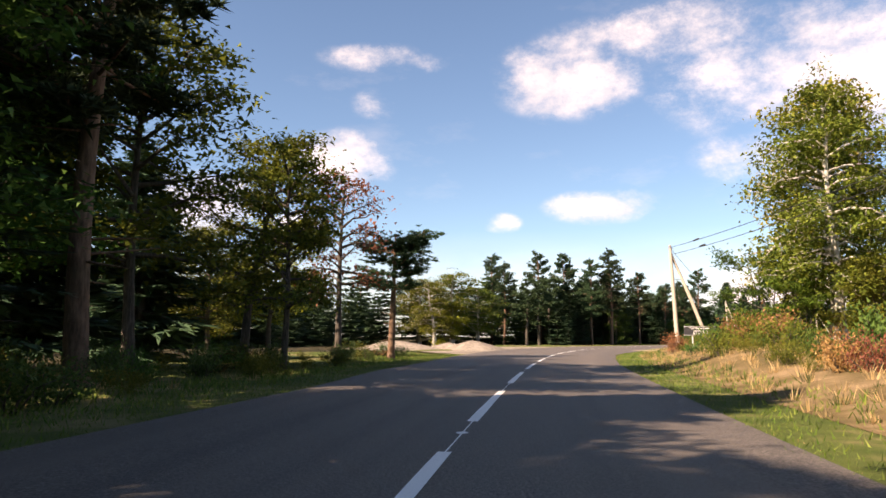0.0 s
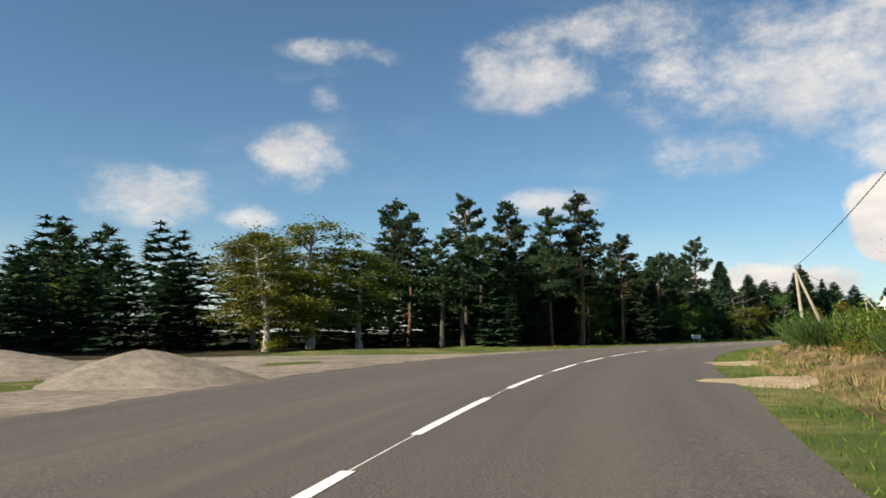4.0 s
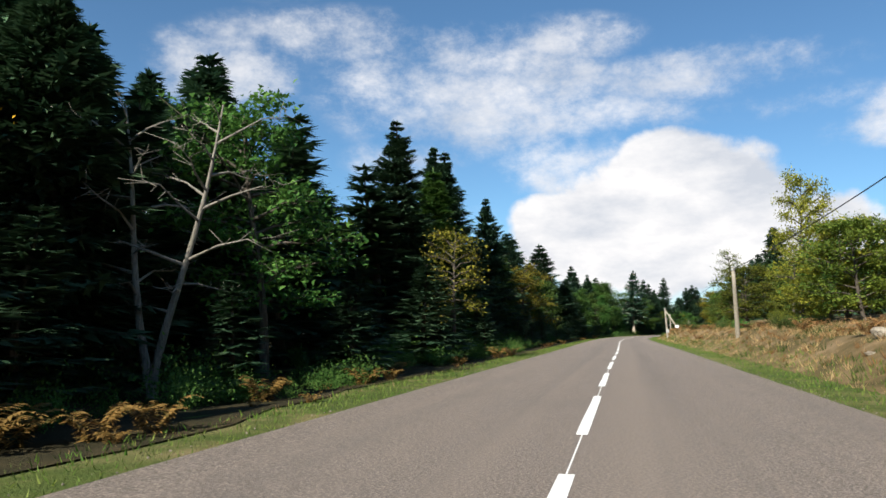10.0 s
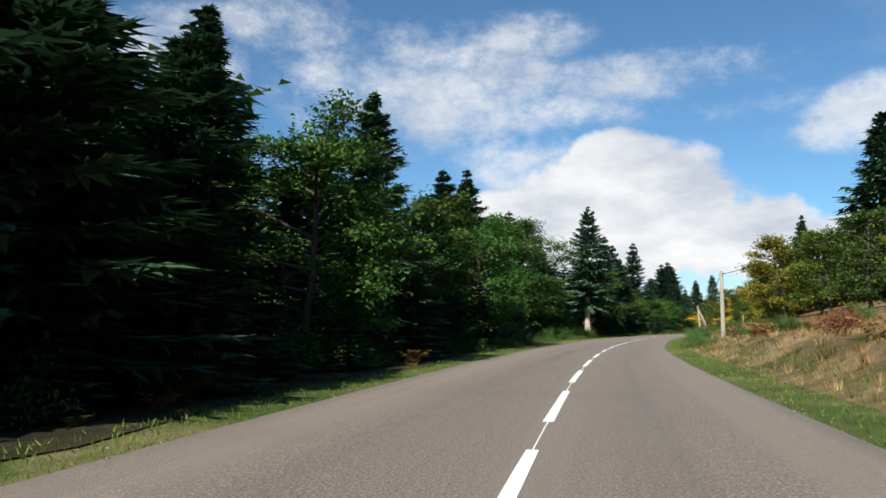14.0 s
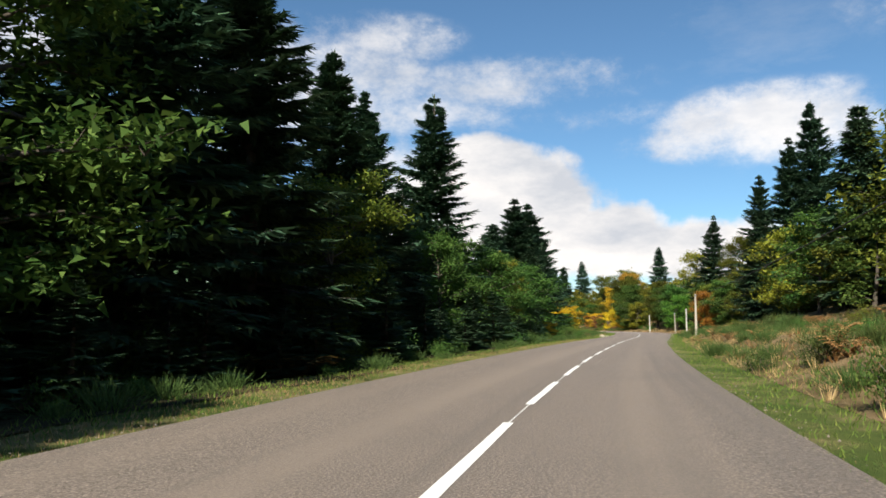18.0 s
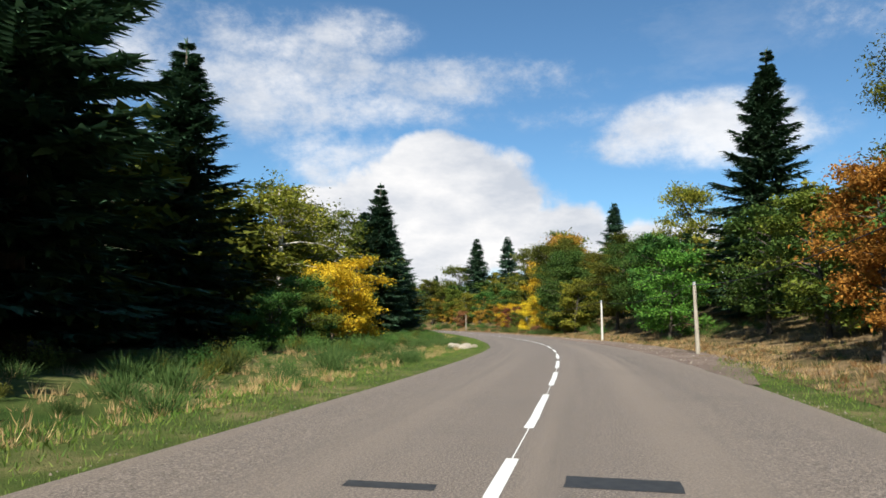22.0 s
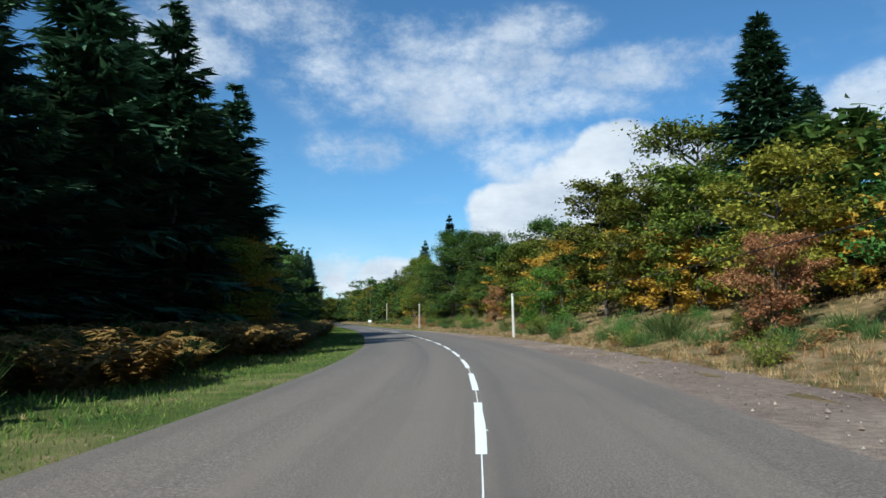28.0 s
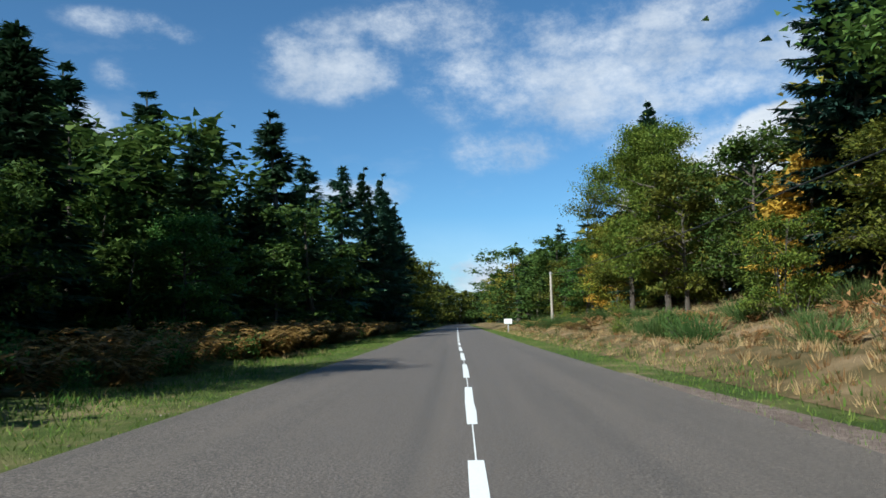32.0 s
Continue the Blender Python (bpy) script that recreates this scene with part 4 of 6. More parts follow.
# junction: oak, sparse trees, leaning pine; birches opposite
stand_of(
    ("tree_near", 8, -10.5, 13, "green", 1.0), ("pine", 14, -10.0, 15, None, 1.3), ("tree_open", 19, -12, 12, "olive", 0.9), ("tree_open", 25, -11.0, 10, "olive", 1.0),
    ("tree_open", 23, -8.6, 8.6, "olive", 0.8), ("tree_sparse", 30.2, -8.9, 10.2, "rust", 0.85), ("pine", -6, -9.5, 14, None, 1.2),
    # those at s 11, 15 and 20 are added to shade the verge
    # trees below s -10 are out of view, added to shade the road
    ("fir", 2, -9.0, 14, None, 1.2), ("fir", -12, -10, 18, None, 1.2), ("tree_near", -18, -9.5, 17, "green", 1.2), ("fir", -25, -10, 19, None, 1.2), ("tree_near", -31, -10, 17, "green", 1.2), ("tree_near", -2, -12, 13, "green", 1.1), ("tree_open", 34, -14, 8, "gold", 1.0), ("fir", 30, -19, 11, None, 1.1), ("tree_near", 15, -15, 13, "green", 1.0), ("fir", 20, -17, 14, None, 1.1), ("fir", 11, -13, 14, None, 1.1), ("tree_near", 37, -19, 8, "olive", 1.0),
    ("birch", 36.5, 14.4, 15.5, "olive", 1.0), ("birch", 40.5, 15.2, 17, "gold", 0.95), ("birch", 34.5, 13.6, 12.5, "olive", 1.1), ("thicket", 39.5, 11.9, 6.2, "green", 1.0), ("thicket", 35, 12.3, 4.2, "fresh", 0.9), ("birch", 43.5, 16.4, 14.5, "olive", 1.1), ("thicket", 33, 15, 5, "olive", 1.1), ("tree_near", 27, 17, 9, "olive", 1.0))
plant("pine_flat", 34.0, -7.4, 6.5, None, 1.6, 0, 0.0, 0.05, heading(34.0) + 0)
# pine wood across the lay-by
stand_of(
    ("birch", 94, -27.0, 11.5, "olive", 1.6), ("birch", 92, -31, 10.5, "olive", 1.7), ("birch", 97, -24.5, 9.5, "olive", 1.6), ("thicket", 90, -26, 6.5, "gold", 1.1), ("birch", 88, -26, 9.5, "olive", 1.5), ("pine", 105, -27.5, 14.2, None, 1.0), ("pine", 104, -24.5, 12.5, None, 1.0), ("pine", 108, -20.6, 14.5, None, 1.0), ("pine", 114, -19.6, 14.8, None, 0.9), ("pine", 112, -13.8, 13.3, None, 0.9), ("pine", 115, -12.0, 14.9, None, 1.0),
    ("pine", 121, -15, 12.5, None, 1.1), ("pine", 126, -12.0, 12.0, None, 1.1), ("fir", 119, -19, 11, None, 1.0), ("fir", 124, -17, 11, None, 1.0), ("pine", 133, -10.5, 10.6, None, 1.0), ("fir", 136, -12.5, 10.5, None, 1.1), ("pine", 141, -11.0, 10.6, None, 1.0), ("fir", 139, -10.5, 6, "green", 1.0), ("pine", 145, -12.0, 11.0, None, 1.0), ("pine", 151, -15.5, 12.4, None, 0.9), ("pine", 157.6, -14.4, 15.4, None, 1.0),
    ("tree", 150, -11.0, 5.2, "green", 0.9), ("fir", 160, -13.5, 7.5, None, 1.0), ("fir", 128, -9.5, 7, None, 1.1), ("thicket", 133, -8.0, 4.5, "green", 1.0))
# mixed edge with bare trees and a yellow maple
stand_of(
    ("dead", 164, -9.5, 8.5, None, 1.2), ("tree_high", 174.5, -9.8, 6.4, "yellow", 0.7), ("dead", 180, -8.8, 7.0, None, 1.0), ("fir", 173, -15, 10.8, None, 1.0), ("thicket", 163, -9.5, 5.5, "olive", 1.0), ("dead", 172, -10, 8.2, None, 1.0), ("fir", 180, -13, 11, None, 1.0), ("fir", 187, -12.6, 10.4, None, 1.0), ("fir", 192, -22, 14.8, None, 1.0), ("fir", 199, -24, 15.5, None, 1.0), ("tree_sparse", 198, -6.6, 6.8, "gold", 0.8), ("fir", 179, -10.8, 8.8, None, 1.1), ("tree_open", 184, -8.4, 8.0, "green", 0.9),
    ("fir", 203, -11, 12.6, None, 1.1), ("fir", 209, -10.5, 11.5, None, 1.1), ("fir", 214, -11, 13.5, None, 1.0), ("fir", 220.5, -13, 15.7, None, 1.2), ("fir", 229, -10.5, 13.0, None, 1.0), ("fir", 236, -10.5, 8.6, None, 1.1), ("tree_open", 241, -9.0, 8.5, "gold", 1.0), ("fir", 244, -12.2, 11.2, "blue_fir", 1.2), ("fir", 253, -12.5, 12.2, None, 1.2), ("fir", 261, -13.5, 14.0, None, 1.2), ("tree", 249, -9.2, 8.0, "green", 0.9), ("fir", 258, -9.5, 9.5, None, 1.2), ("fir", 273, -11.3, 13.9, None, 1.6), ("fir", 278.5, -8.4, 8.8, None, 1.4), ("fir", 285, -9.5, 9.5, None, 1.2), ("tree", 291, -9.0, 8.5, "green", 1.0),
    ("fir", 300, -10, 12, None, 1.1), ("tree", 307, -9.5, 9.0, "green", 1.0), ("tree", 315, -8.8, 8.5, "green", 0.9), ("fir", 322, -11, 13.0, None, 1.1), ("fir", 335, -16.8, 16.2, None, 1.1), ("tree", 340, -14.6, 12.4, "green", 1.0), ("tree", 347, -14.8, 13.8, "green", 1.2), ("fir", 351.5, -15.4, 14.6, None, 1.1), ("fir", 369, -15.7, 13.5, None, 1.0), ("tree", 358, -12.5, 8.0, "green", 0.9))
plant("fir_bare", 366.4, -8.6, 17.4, None, 1.05)
stand_of(
    ("fir", 377, -11, 12, None, 1.0), ("tree", 381, -9.8, 8.8, "green", 1.0), ("tree", 387, -10, 11.5, "green", 0.9), ("fir", 393, -11, 16.5, None, 1.0), ("fir", 398, -10.2, 15.5, None, 1.0), ("tree", 402, -9.3, 7.5, "olive", 0.9), ("fir", 407, -11, 14, None, 1.1), ("fir", 414, -12, 14.5, None, 1.0), ("tree", 421, -10.0, 7.8, "green", 0.9), ("tree", 434, -9.8, 8.0, "green", 1.0), ("tree_open", 436, -9.4, 7.5, "gold", 0.9), ("fir", 430, -13.8, 19.6, None, 1.0), ("tree", 443, -10.0, 7.5, "green", 1.0), ("fir", 447, -13, 10.0, None, 1.0), ("tree", 451, -10.5, 8.5, "green", 1.1), ("fir", 462, -12, 11, None, 1.0), ("fir", 469.3, -15.3, 18.0, None, 1.35), ("fir", 478, -13, 13, None, 1.2), ("fir", 485.2, -16.1, 19.9, None, 1.6), ("fir", 502, -17.0, 20.0, None, 1.25), ("thicket", 454.6, -8.4, 1.9, "yellow", 0.8), ("bush", 460.3, -7.2, 1.5, "green", 0.8), ("fir", 464, -17, 14.0, None, 1.3), ("thicket", 516, -12.0, 3.4, "olive", 1.1), ("thicket", 518.5, -13.2, 4.2, "green", 1.1), ("thicket", 513, -12.4, 3.0, "green", 1.1), ("bush", 482, -9.0, 1.3, "olive", 1.0),
    ("thicket", 527, -12.2, 5.7, "yellow", 0.95), ("thicket", 523.5, -12.6, 5.0, "yellow", 0.95), ("thicket", 522, -13.5, 4.2, "gold", 1.0), ("thicket", 531, -14, 5.0, "yellow", 0.8), ("birch", 552, -20, 15.0, "olive", 1.4), ("birch", 546, -22, 15.5, "olive", 1.4), ("birch", 557, -18, 14.5, "olive", 1.3), ("birch", 540, -20, 14, "gold", 1.3), ("fir", 557, -13.9, 15.6, None, 1.0), ("fir", 574, -13.5, 13.5, None, 1.1), ("fir", 580, -12.8, 13.5, None, 1.3), ("fir", 567, -16, 14, None, 1.1), ("fir", 516, -18.5, 16, None, 1.15), ("fir", 517, -24, 13, None, 1.0),
    ("fir", 584.3, -14.6, 17.7, None, 1.35), ("fir", 597.3, -13.6, 16.4, None, 1.4), ("fir", 604, -12.6, 15.0, None, 1.4), ("fir", 592, -16, 15.8, None, 1.3), ("fir", 600, -17, 15.8, None, 1.3), ("tree", 596, -12.0, 7.5, "fresh", 0.8), ("fir", 611, -14, 16.5, None, 1.0), ("fir", 617, -12.2, 14.5, None, 1.1), ("fir", 624, -13, 15.0, None, 1.1), ("fir", 630, -13, 11.5, None, 1.1), ("fir", 636, -15, 12, None, 1.0), ("fir", 644, -14.6, 14, None, 1.0), ("fir", 653, -15, 15, None, 1.0), ("fir", 664, -14, 15, None, 1.0), ("spire", 674, -15, 19, None, 1.1), ("spire", 683, -14, 18.5, None, 1.1), ("spire", 692, -19.4, 20.4, None, 1.2),
    ("tree", 695, -11.8, 7.6, "orange", 1.1), ("tree", 689, -12, 6.8, "gold", 1.1), ("spire", 702, -18.3, 21.6, None, 1.2), ("spire", 704, -13.8, 20.5, None, 1.1), ("spire", 722, -16, 12, None, 1.2), ("spire", 736, -18.0, 17.3, None, 1.3), ("spire", 738.5, -15.6, 16.3, None, 1.2), ("tree", 745, -13, 7.5, "green", 1.0), ("tree", 752, -18, 12, "green", 1.0), ("tree", 762, -15.5, 13.0, "green", 1.0), ("tree", 772, -12.5, 6.5, "green", 1.0), ("fir", 779, -16, 13, None, 1.0), ("tree", 786, -12, 7.0, "green", 1.0),
    ("spire", 797, -24, 18.0, None, 1.1), ("spire", 804, -22.5, 18.5, None, 1.1), ("spire", 810, -19.5, 18.2, None, 1.0), ("spire", 817.8, -15.9, 20.7, None, 1.15), ("spire", 826, -15.3, 18.3, None, 1.1), ("spire", 836, -13.4, 19.5, None, 1.1), ("spire", 843, -11.4, 20.8, None, 1.0), ("spire", 849.5, -10.1, 21.3, None, 1.0), ("spire", 857, -9.8, 19.5, None, 1.1), ("spire", 866, -9.6, 20, None, 1.1))
# right side: beech in autumn colours, dark fir, low trees, slope
stand_of(
    ("tree_high", 175, 14.2, 18.5, "orange", 1.1), ("tree", 170, 12.5, 9.5, "green", 1.0), ("tree", 179, 11.8, 8.5, "gold", 0.9), ("tree", 168, 15, 11, "gold", 1.0), ("fir", 183, 13.0, 18.5, None, 1.1), ("thicket", 186, 11, 6, "gold", 0.8), ("fir", 193, 14, 18, None, 1.0), ("tree", 181, 17, 12, "green", 1.0), ("tree", 216, 14.5, 9.0, "gold", 1.0), ("tree", 213, 14.5, 8.5, "olive", 1.0), ("thicket", 219, 12.5, 5.0, "gold", 1.0), ("tree", 226, 16, 9, "green", 1.0), ("tree_sparse", 234, 15, 8.5, "green", 1.0),
    ("tree_open", 240, 16.8, 17, "gold", 0.6), ("tree", 249, 13.5, 8.6, "olive", 1.1), ("tree", 258, 14, 8.4, "green", 1.1), ("tree_sparse", 266, 14, 12.5, "olive", 0.8), ("tree", 276, 15, 7.5, "green", 1.0), ("thicket", 284, 13.5, 5, "olive", 1.0), ("tree", 293, 15, 8, "green", 1.0), ("fir", 300, 20, 13, None, 1.1), ("fir", 312, 22, 15, None, 1.1), ("tree", 308, 15, 8, "olive", 1.0), ("tree", 320, 15, 9, "green", 1.0),
    ("tree", 330, 14.5, 9, "olive", 1.0), ("tree", 338, 15, 9.5, "green", 1.0), ("tree", 347, 13, 10.5, "gold", 1.0), ("tree", 356, 12.3, 8.5, "gold", 0.9), ("tree", 361, 13, 8.0, "gold", 0.9), ("fir", 367, 26, 26.5, None, 1.1), ("tree", 364, 15, 9.5, "olive", 1.0), ("tree", 374, 14.5, 10.0, "green", 1.0), ("tree", 384, 14.5, 10.5, "gold", 1.0), ("tree", 394, 14, 10.5, "yellow", 0.9), ("fir", 402, 18, 15, None, 1.1), ("tree", 409, 14, 11, "olive", 1.0), ("fir", 425, 19.8, 22.8, None, 1.1), ("fir", 433, 17, 17, None, 1.0), ("tree", 438, 15, 11, "green", 1.0), ("tree", 447, 15, 11, "gold", 1.0), ("fir", 452, 15.5, 19.5, None, 1.1), ("fir", 457, 18.9, 24.5, None, 1.1), ("fir", 470, 14.7, 19.8, None, 1.1), ("fir", 480, 16, 17, None, 1.0),
    ("tree", 497, 16, 11, "olive", 1.0), ("tree", 507, 15, 10, "green", 1.0), ("tree", 509, 11.5, 8.0, "orange", 0.8), ("tree", 518, 19, 19.0, "olive", 0.7), ("tree", 526, 16, 10.5, "olive", 0.9), ("fir", 548, 20.5, 26.4, None, 1.15), ("tree", 537, 16.5, 11, "green", 1.0), ("tree", 550, 13.0, 9.2, "fresh", 1.0), ("tree", 560, 15.5, 12, "green", 1.0), ("tree", 568, 16, 13, "green", 1.0), ("tree", 578, 16, 13.5, "olive", 1.0), ("tree", 590, 30, 24, "gold", 0.7), ("tree", 595, 15.1, 11.5, "green", 1.1), ("tree", 604, 16.5, 15, "green", 1.0), ("thicket", 603, 12.2, 6, "yellow", 0.9), ("thicket", 596, 13.0, 5, "olive", 1.0), ("tree", 600, 13.2, 8.5, "green", 1.0), ("tree", 590, 13.5, 9, "gold", 1.0), ("thicket", 612, 12.0, 7, "yellow", 0.9), ("tree", 614, 19, 18, "olive", 1.0), ("tree", 620, 21, 20.5, "orange", 0.6), ("tree", 629, 24, 22, "olive", 0.9), ("tree", 609, 14.8, 9.0, "green", 1.0),
    ("thicket", 637, 14, 6.5, "yellow", 1.0), ("thicket", 643, 14.5, 6, "orange", 1.0), ("thicket", 632, 13.5, 5.5, "rust", 0.9), ("thicket", 626, 13, 4.5, "olive", 0.9), ("tree", 637, 21, 16, "yellow", 0.8), ("fir", 650, 44, 31, None, 1.1), ("tree", 651, 17, 10.5, "green", 1.0), ("thicket", 660, 14, 5.5, "orange", 0.8), ("tree", 668, 17, 10.5, "green", 1.0), ("fir", 703, 30.3, 28.3, None, 1.1), ("tree", 666, 29.0, 22.5, "olive", 0.9), ("fir", 736, 60, 34, None, 1.1), ("tree", 680, 17, 11, "gold", 1.0), ("thicket", 674, 13.5, 5.5, "rust", 0.9), ("tree", 690, 18, 12.5, "olive", 1.0), ("tree", 700, 18.5, 13, "olive", 1.0), ("tree", 709, 27, 21.5, "olive", 0.9), ("tree", 718, 22, 17.4, "olive", 1.0), ("fir", 720, 24, 17.8, None, 1.1), ("thicket", 712, 13.5, 7.0, "fresh", 0.9), ("thicket", 724, 14.5, 5.0, "olive", 0.9), ("thicket", 735, 14.3, 6.4, "rust", 0.7), ("tree", 726, 20.0, 12.0, "orange", 0.65), ("tree", 734, 17.5, 12.5, "olive", 1.0), ("tree", 742, 17, 13, "green", 1.0), ("thicket", 748, 14.5, 7.0, "olive", 0.8), ("tree", 756, 18.5, 16.5, "green", 1.0), ("tree", 764, 14.5, 17.4, "green", 1.0), ("tree", 757, 27, 19, "green", 1.0), ("thicket", 770, 13.5, 6.5, "olive", 1.0), ("tree", 777, 16.5, 8.5, "olive", 1.0), ("tree", 791, 16.5, 12, "green", 0.9), ("tree", 797, 14.5, 11, "olive", 0.9), ("tree", 803, 15, 16, "olive", 0.8), ("tree", 812, 14.5, 16.5, "olive", 0.8), ("fir", 815.5, 17.3, 20.4, None, 1.1), ("thicket", 780, 13.0, 5.5, "olive", 0.9), ("fir", 782, 17.5, 22, "blue_fir", 0.9), ("tree", 825, 16, 12, "gold", 1.0), ("tree", 838, 15, 11, "green", 1.0), ("tree", 850, 14, 10, "olive", 1.0))


# ---- depth of the wood: one body of many trees for each kind ----
def gathered(name, groups, mats, label, category):
    """One object out of loose faces; groups: a list of arrays (n, corners, 3), one for each material."""
    v = np.concatenate([g.reshape(-1, 3) for g in groups])
    sides = np.concatenate([np.full(len(g), g.shape[1], np.int32) for g in groups])
    n = len(sides)
    me = bpy.data.meshes.new(name)
    me.vertices.add(len(v))
    me.vertices.foreach_set("co", v.astype(np.float32).ravel())
    me.loops.add(len(v))
    me.loops.foreach_set("vertex_index", np.arange(len(v), dtype=np.int32))
    me.polygons.add(n)
    me.polygons.foreach_set("loop_start", np.concatenate([[0], np.cumsum(sides)[:-1]]).astype(np.int32))
    me.polygons.foreach_set("material_index", np.repeat(np.arange(len(groups), dtype=np.int32), [len(g) for g in groups]))
    for m in mats:
        me.materials.append(m)
    me.update(calc_edges=True)
    return tagged(new(name, me), label, category, kind="stuff")


FAR = {
    "fir": [fir(20 + k, 0, (0.05, 0.1, 0.14)[k], (0.21, 0.175, 0.19)[k], raw=True) for k in range(3)],
    "fir_edge": [fir(25 + k, 3, (0.03, 0.06, 0.05)[k], (0.22, 0.18, 0.2)[k], raw=True) for k in range(3)],
    "pine": [pine(60 + k, False, (0.3, 0.4, 0.25)[k], raw=True) for k in range(3)],
    "tree_edge": [broadleaf(190 + k, 5, (0.36, 0.32, 0.4)[k], 0.06, raw=True) for k in range(3)],
    "tree": [broadleaf(90 + k, 0, (0.36, 0.32, 0.4)[k], 0.06, raw=True) for k in range(3)],
}
wood_of, leaf_of = [], {}
fill = np.random.default_rng(21)


def far_tree(kind, s, d, h, hue, wide):
    s, d = placed(s, d)
    x, y = flat(s, d)
    z, a = float(height(s, d)) - 0.05, fill.uniform(0, 6.28)
    m = np.array(((math.cos(a), -math.sin(a), 0), (math.sin(a), math.cos(a), 0), (0, 0, 1))) * np.array((wide, wide, 1)) * h / 10
    if kind == "fir" and abs(d) < 17.5:
        kind = "fir_edge"
    if kind == "tree" and abs(d) < 22:
        kind = "tree_edge"
    trunk, crown = FAR[kind][int(fill.integers(3))]
    at = np.array((float(x), float(y), z))
    if abs(d) < 24:
        wood_of.append(trunk[:60] @ m.T + at)
    leaf_of.setdefault(hue, []).append(crown @ m.T + at)


# from, to, kinds, hues, least and most height, first row, rows
WOODS = [
    # first entry, s -60 to 10: mostly out of view, added to shade the start
    (-60, 10, ("tree", "fir", "pine"), ("green", "fir", "pine"), 9, 14, -13, 2), (-6, 44, ("tree", "fir", "tree"), ("green", "fir", "olive"), 3, 5.5, -27, 1), (100, 165, ("pine", "fir", "pine"), ("pine", "fir", "pine"), 8, 12, -22, 4), (104, 165, ("fir", "fir", "tree"), ("fir", "fir", "green"), 4, 7, -13, 2),
    (165, 200, ("fir", "fir", "tree"), ("fir", "fir", "green"), 6, 9, -15, 3), (200, 470, ("fir", "fir", "tree"), ("fir", "fir", "green"), 8, 13, -15, 3), (165, 470, ("fir", "fir", "tree"), ("fir", "fir", "green"), 3.5, 6.5, -10.5, 1), (470, 600, ("fir", "tree", "fir"), ("fir", "olive", "fir"), 9, 13, -20, 3), (575, 720, ("fir", "fir", "fir"), ("fir", "fir", "fir"), 5, 9, -14, 2),
    (600, 880, ("fir", "fir", "tree"), ("fir", "fir", "green"), 11, 16, -19, 3), (725, 800, ("tree", "tree", "fir"), ("green", "green", "fir"), 5, 9, -14, 2), (790, 870, ("fir", "fir", "tree"), ("fir", "fir", "green"), 6, 12, -11, 2), (880, 1130, ("fir", "tree", "fir"), ("fir", "olive", "fir"), 13, 18, -9, 2),
    (-60, 16, ("tree", "fir", "tree"), ("olive", "fir", "green"), 9, 12, 15, 2), (100, 165, ("tree", "tree", "fir"), ("olive", "green", "fir"), 4, 6, 26, 2), (165, 330, ("tree", "fir", "tree"), ("green", "fir", "olive"), 6, 9, 20, 2), (330, 560, ("tree", "fir", "tree"), ("olive", "fir", "green"), 7, 10, 20, 3), (420, 530, ("tree", "tree", "tree"), ("green", "olive", "green"), 4, 7, 15, 1),
    (560, 760, ("tree", "tree", "fir"), ("green", "gold", "fir"), 8, 11, 22, 3), (640, 870, ("tree", "tree", "tree"), ("green", "olive", "orange"), 4.5, 8, 17, 1), (760, 870, ("tree", "tree", "fir"), ("green", "gold", "fir"), 9, 13, 20, 3), (860, 1130, ("tree", "fir", "tree"), ("green", "fir", "gold"), 11, 16, 11, 3),
]
for s0, s1, kinds, hues, h0, h1, d0, rows in WOODS:
    for s in np.arange(s0, s1, 5.0 if s0 < 850 else 8):
        for row in range(rows):
            k = int(fill.integers(3))
            d = d0 + math.copysign(1, d0) * (row * 6.0 + fill.uniform(0, 4.5))
            far_tree(kinds[k], s + fill.uniform(-2.2, 2.2), d, fill.uniform(h0, h1), hues[k], fill.uniform(0.95, 1.35))
for s in np.arange(103.0, 168.0, 2.6):
    for row in range(4):
        far_tree("fir", s + fill.uniform(-1.2, 1.2), -16.5 - 5.0 * row + fill.uniform(-2, 2), fill.uniform(5.5, 8.5), "fir", 1.5)
for s in np.arange(18.0, 100.0, 3.2):
    far_tree("fir", s + fill.uniform(-1.2, 1.2), -40 + fill.uniform(-4, 4), fill.uniform(5, 9), "fir", 1.6)
    far_tree("tree", s + fill.uniform(-1.2, 1.2), -48 + fill.uniform(-4, 4), fill.uniform(5, 8), "green", 1.7)
for s in np.arange(168.0, 326.0, 3.0):
    far_tree("fir", s + fill.uniform(-1.2, 1.2), -12.0 + fill.uniform(-1.6, 1.2), fill.uniform(6.5, 10.5), "fir", 1.5)
for s in np.arange(578.0, 736.0, 3.4):
    far_tree("fir", s + fill.uniform(-1.2, 1.2), -15.5 + fill.uniform(-1.5, 1.5), fill.uniform(15.5, 18.0) if 684 < s < 712 else fill.uniform(8.0, 11.5), "fir", 1.5)
for s in np.arange(130.0, 172.0, 2.2):
    far_tree("fir", s + fill.uniform(-1, 1), -float(half_left(s)) - fill.uniform(3.2, 5.0), fill.uniform(1.4, 2.8), "fir", 1.7)
for s in np.arange(172.0, 330.0, 4.2):
    far_tree("fir", s + fill.uniform(-1, 1), -float(half_left(s)) - fill.uniform(2.9, 4.2), fill.uniform(2.2, 4.2), "fir", 1.7)
for s in np.arange(374.0, 442.0, 2.6):
    far_tree("fir", s + fill.uniform(-1, 1), -float(half_left(s)) - fill.uniform(2.9, 4.0), fill.uniform(2.0, 3.8), "fir", 1.6)
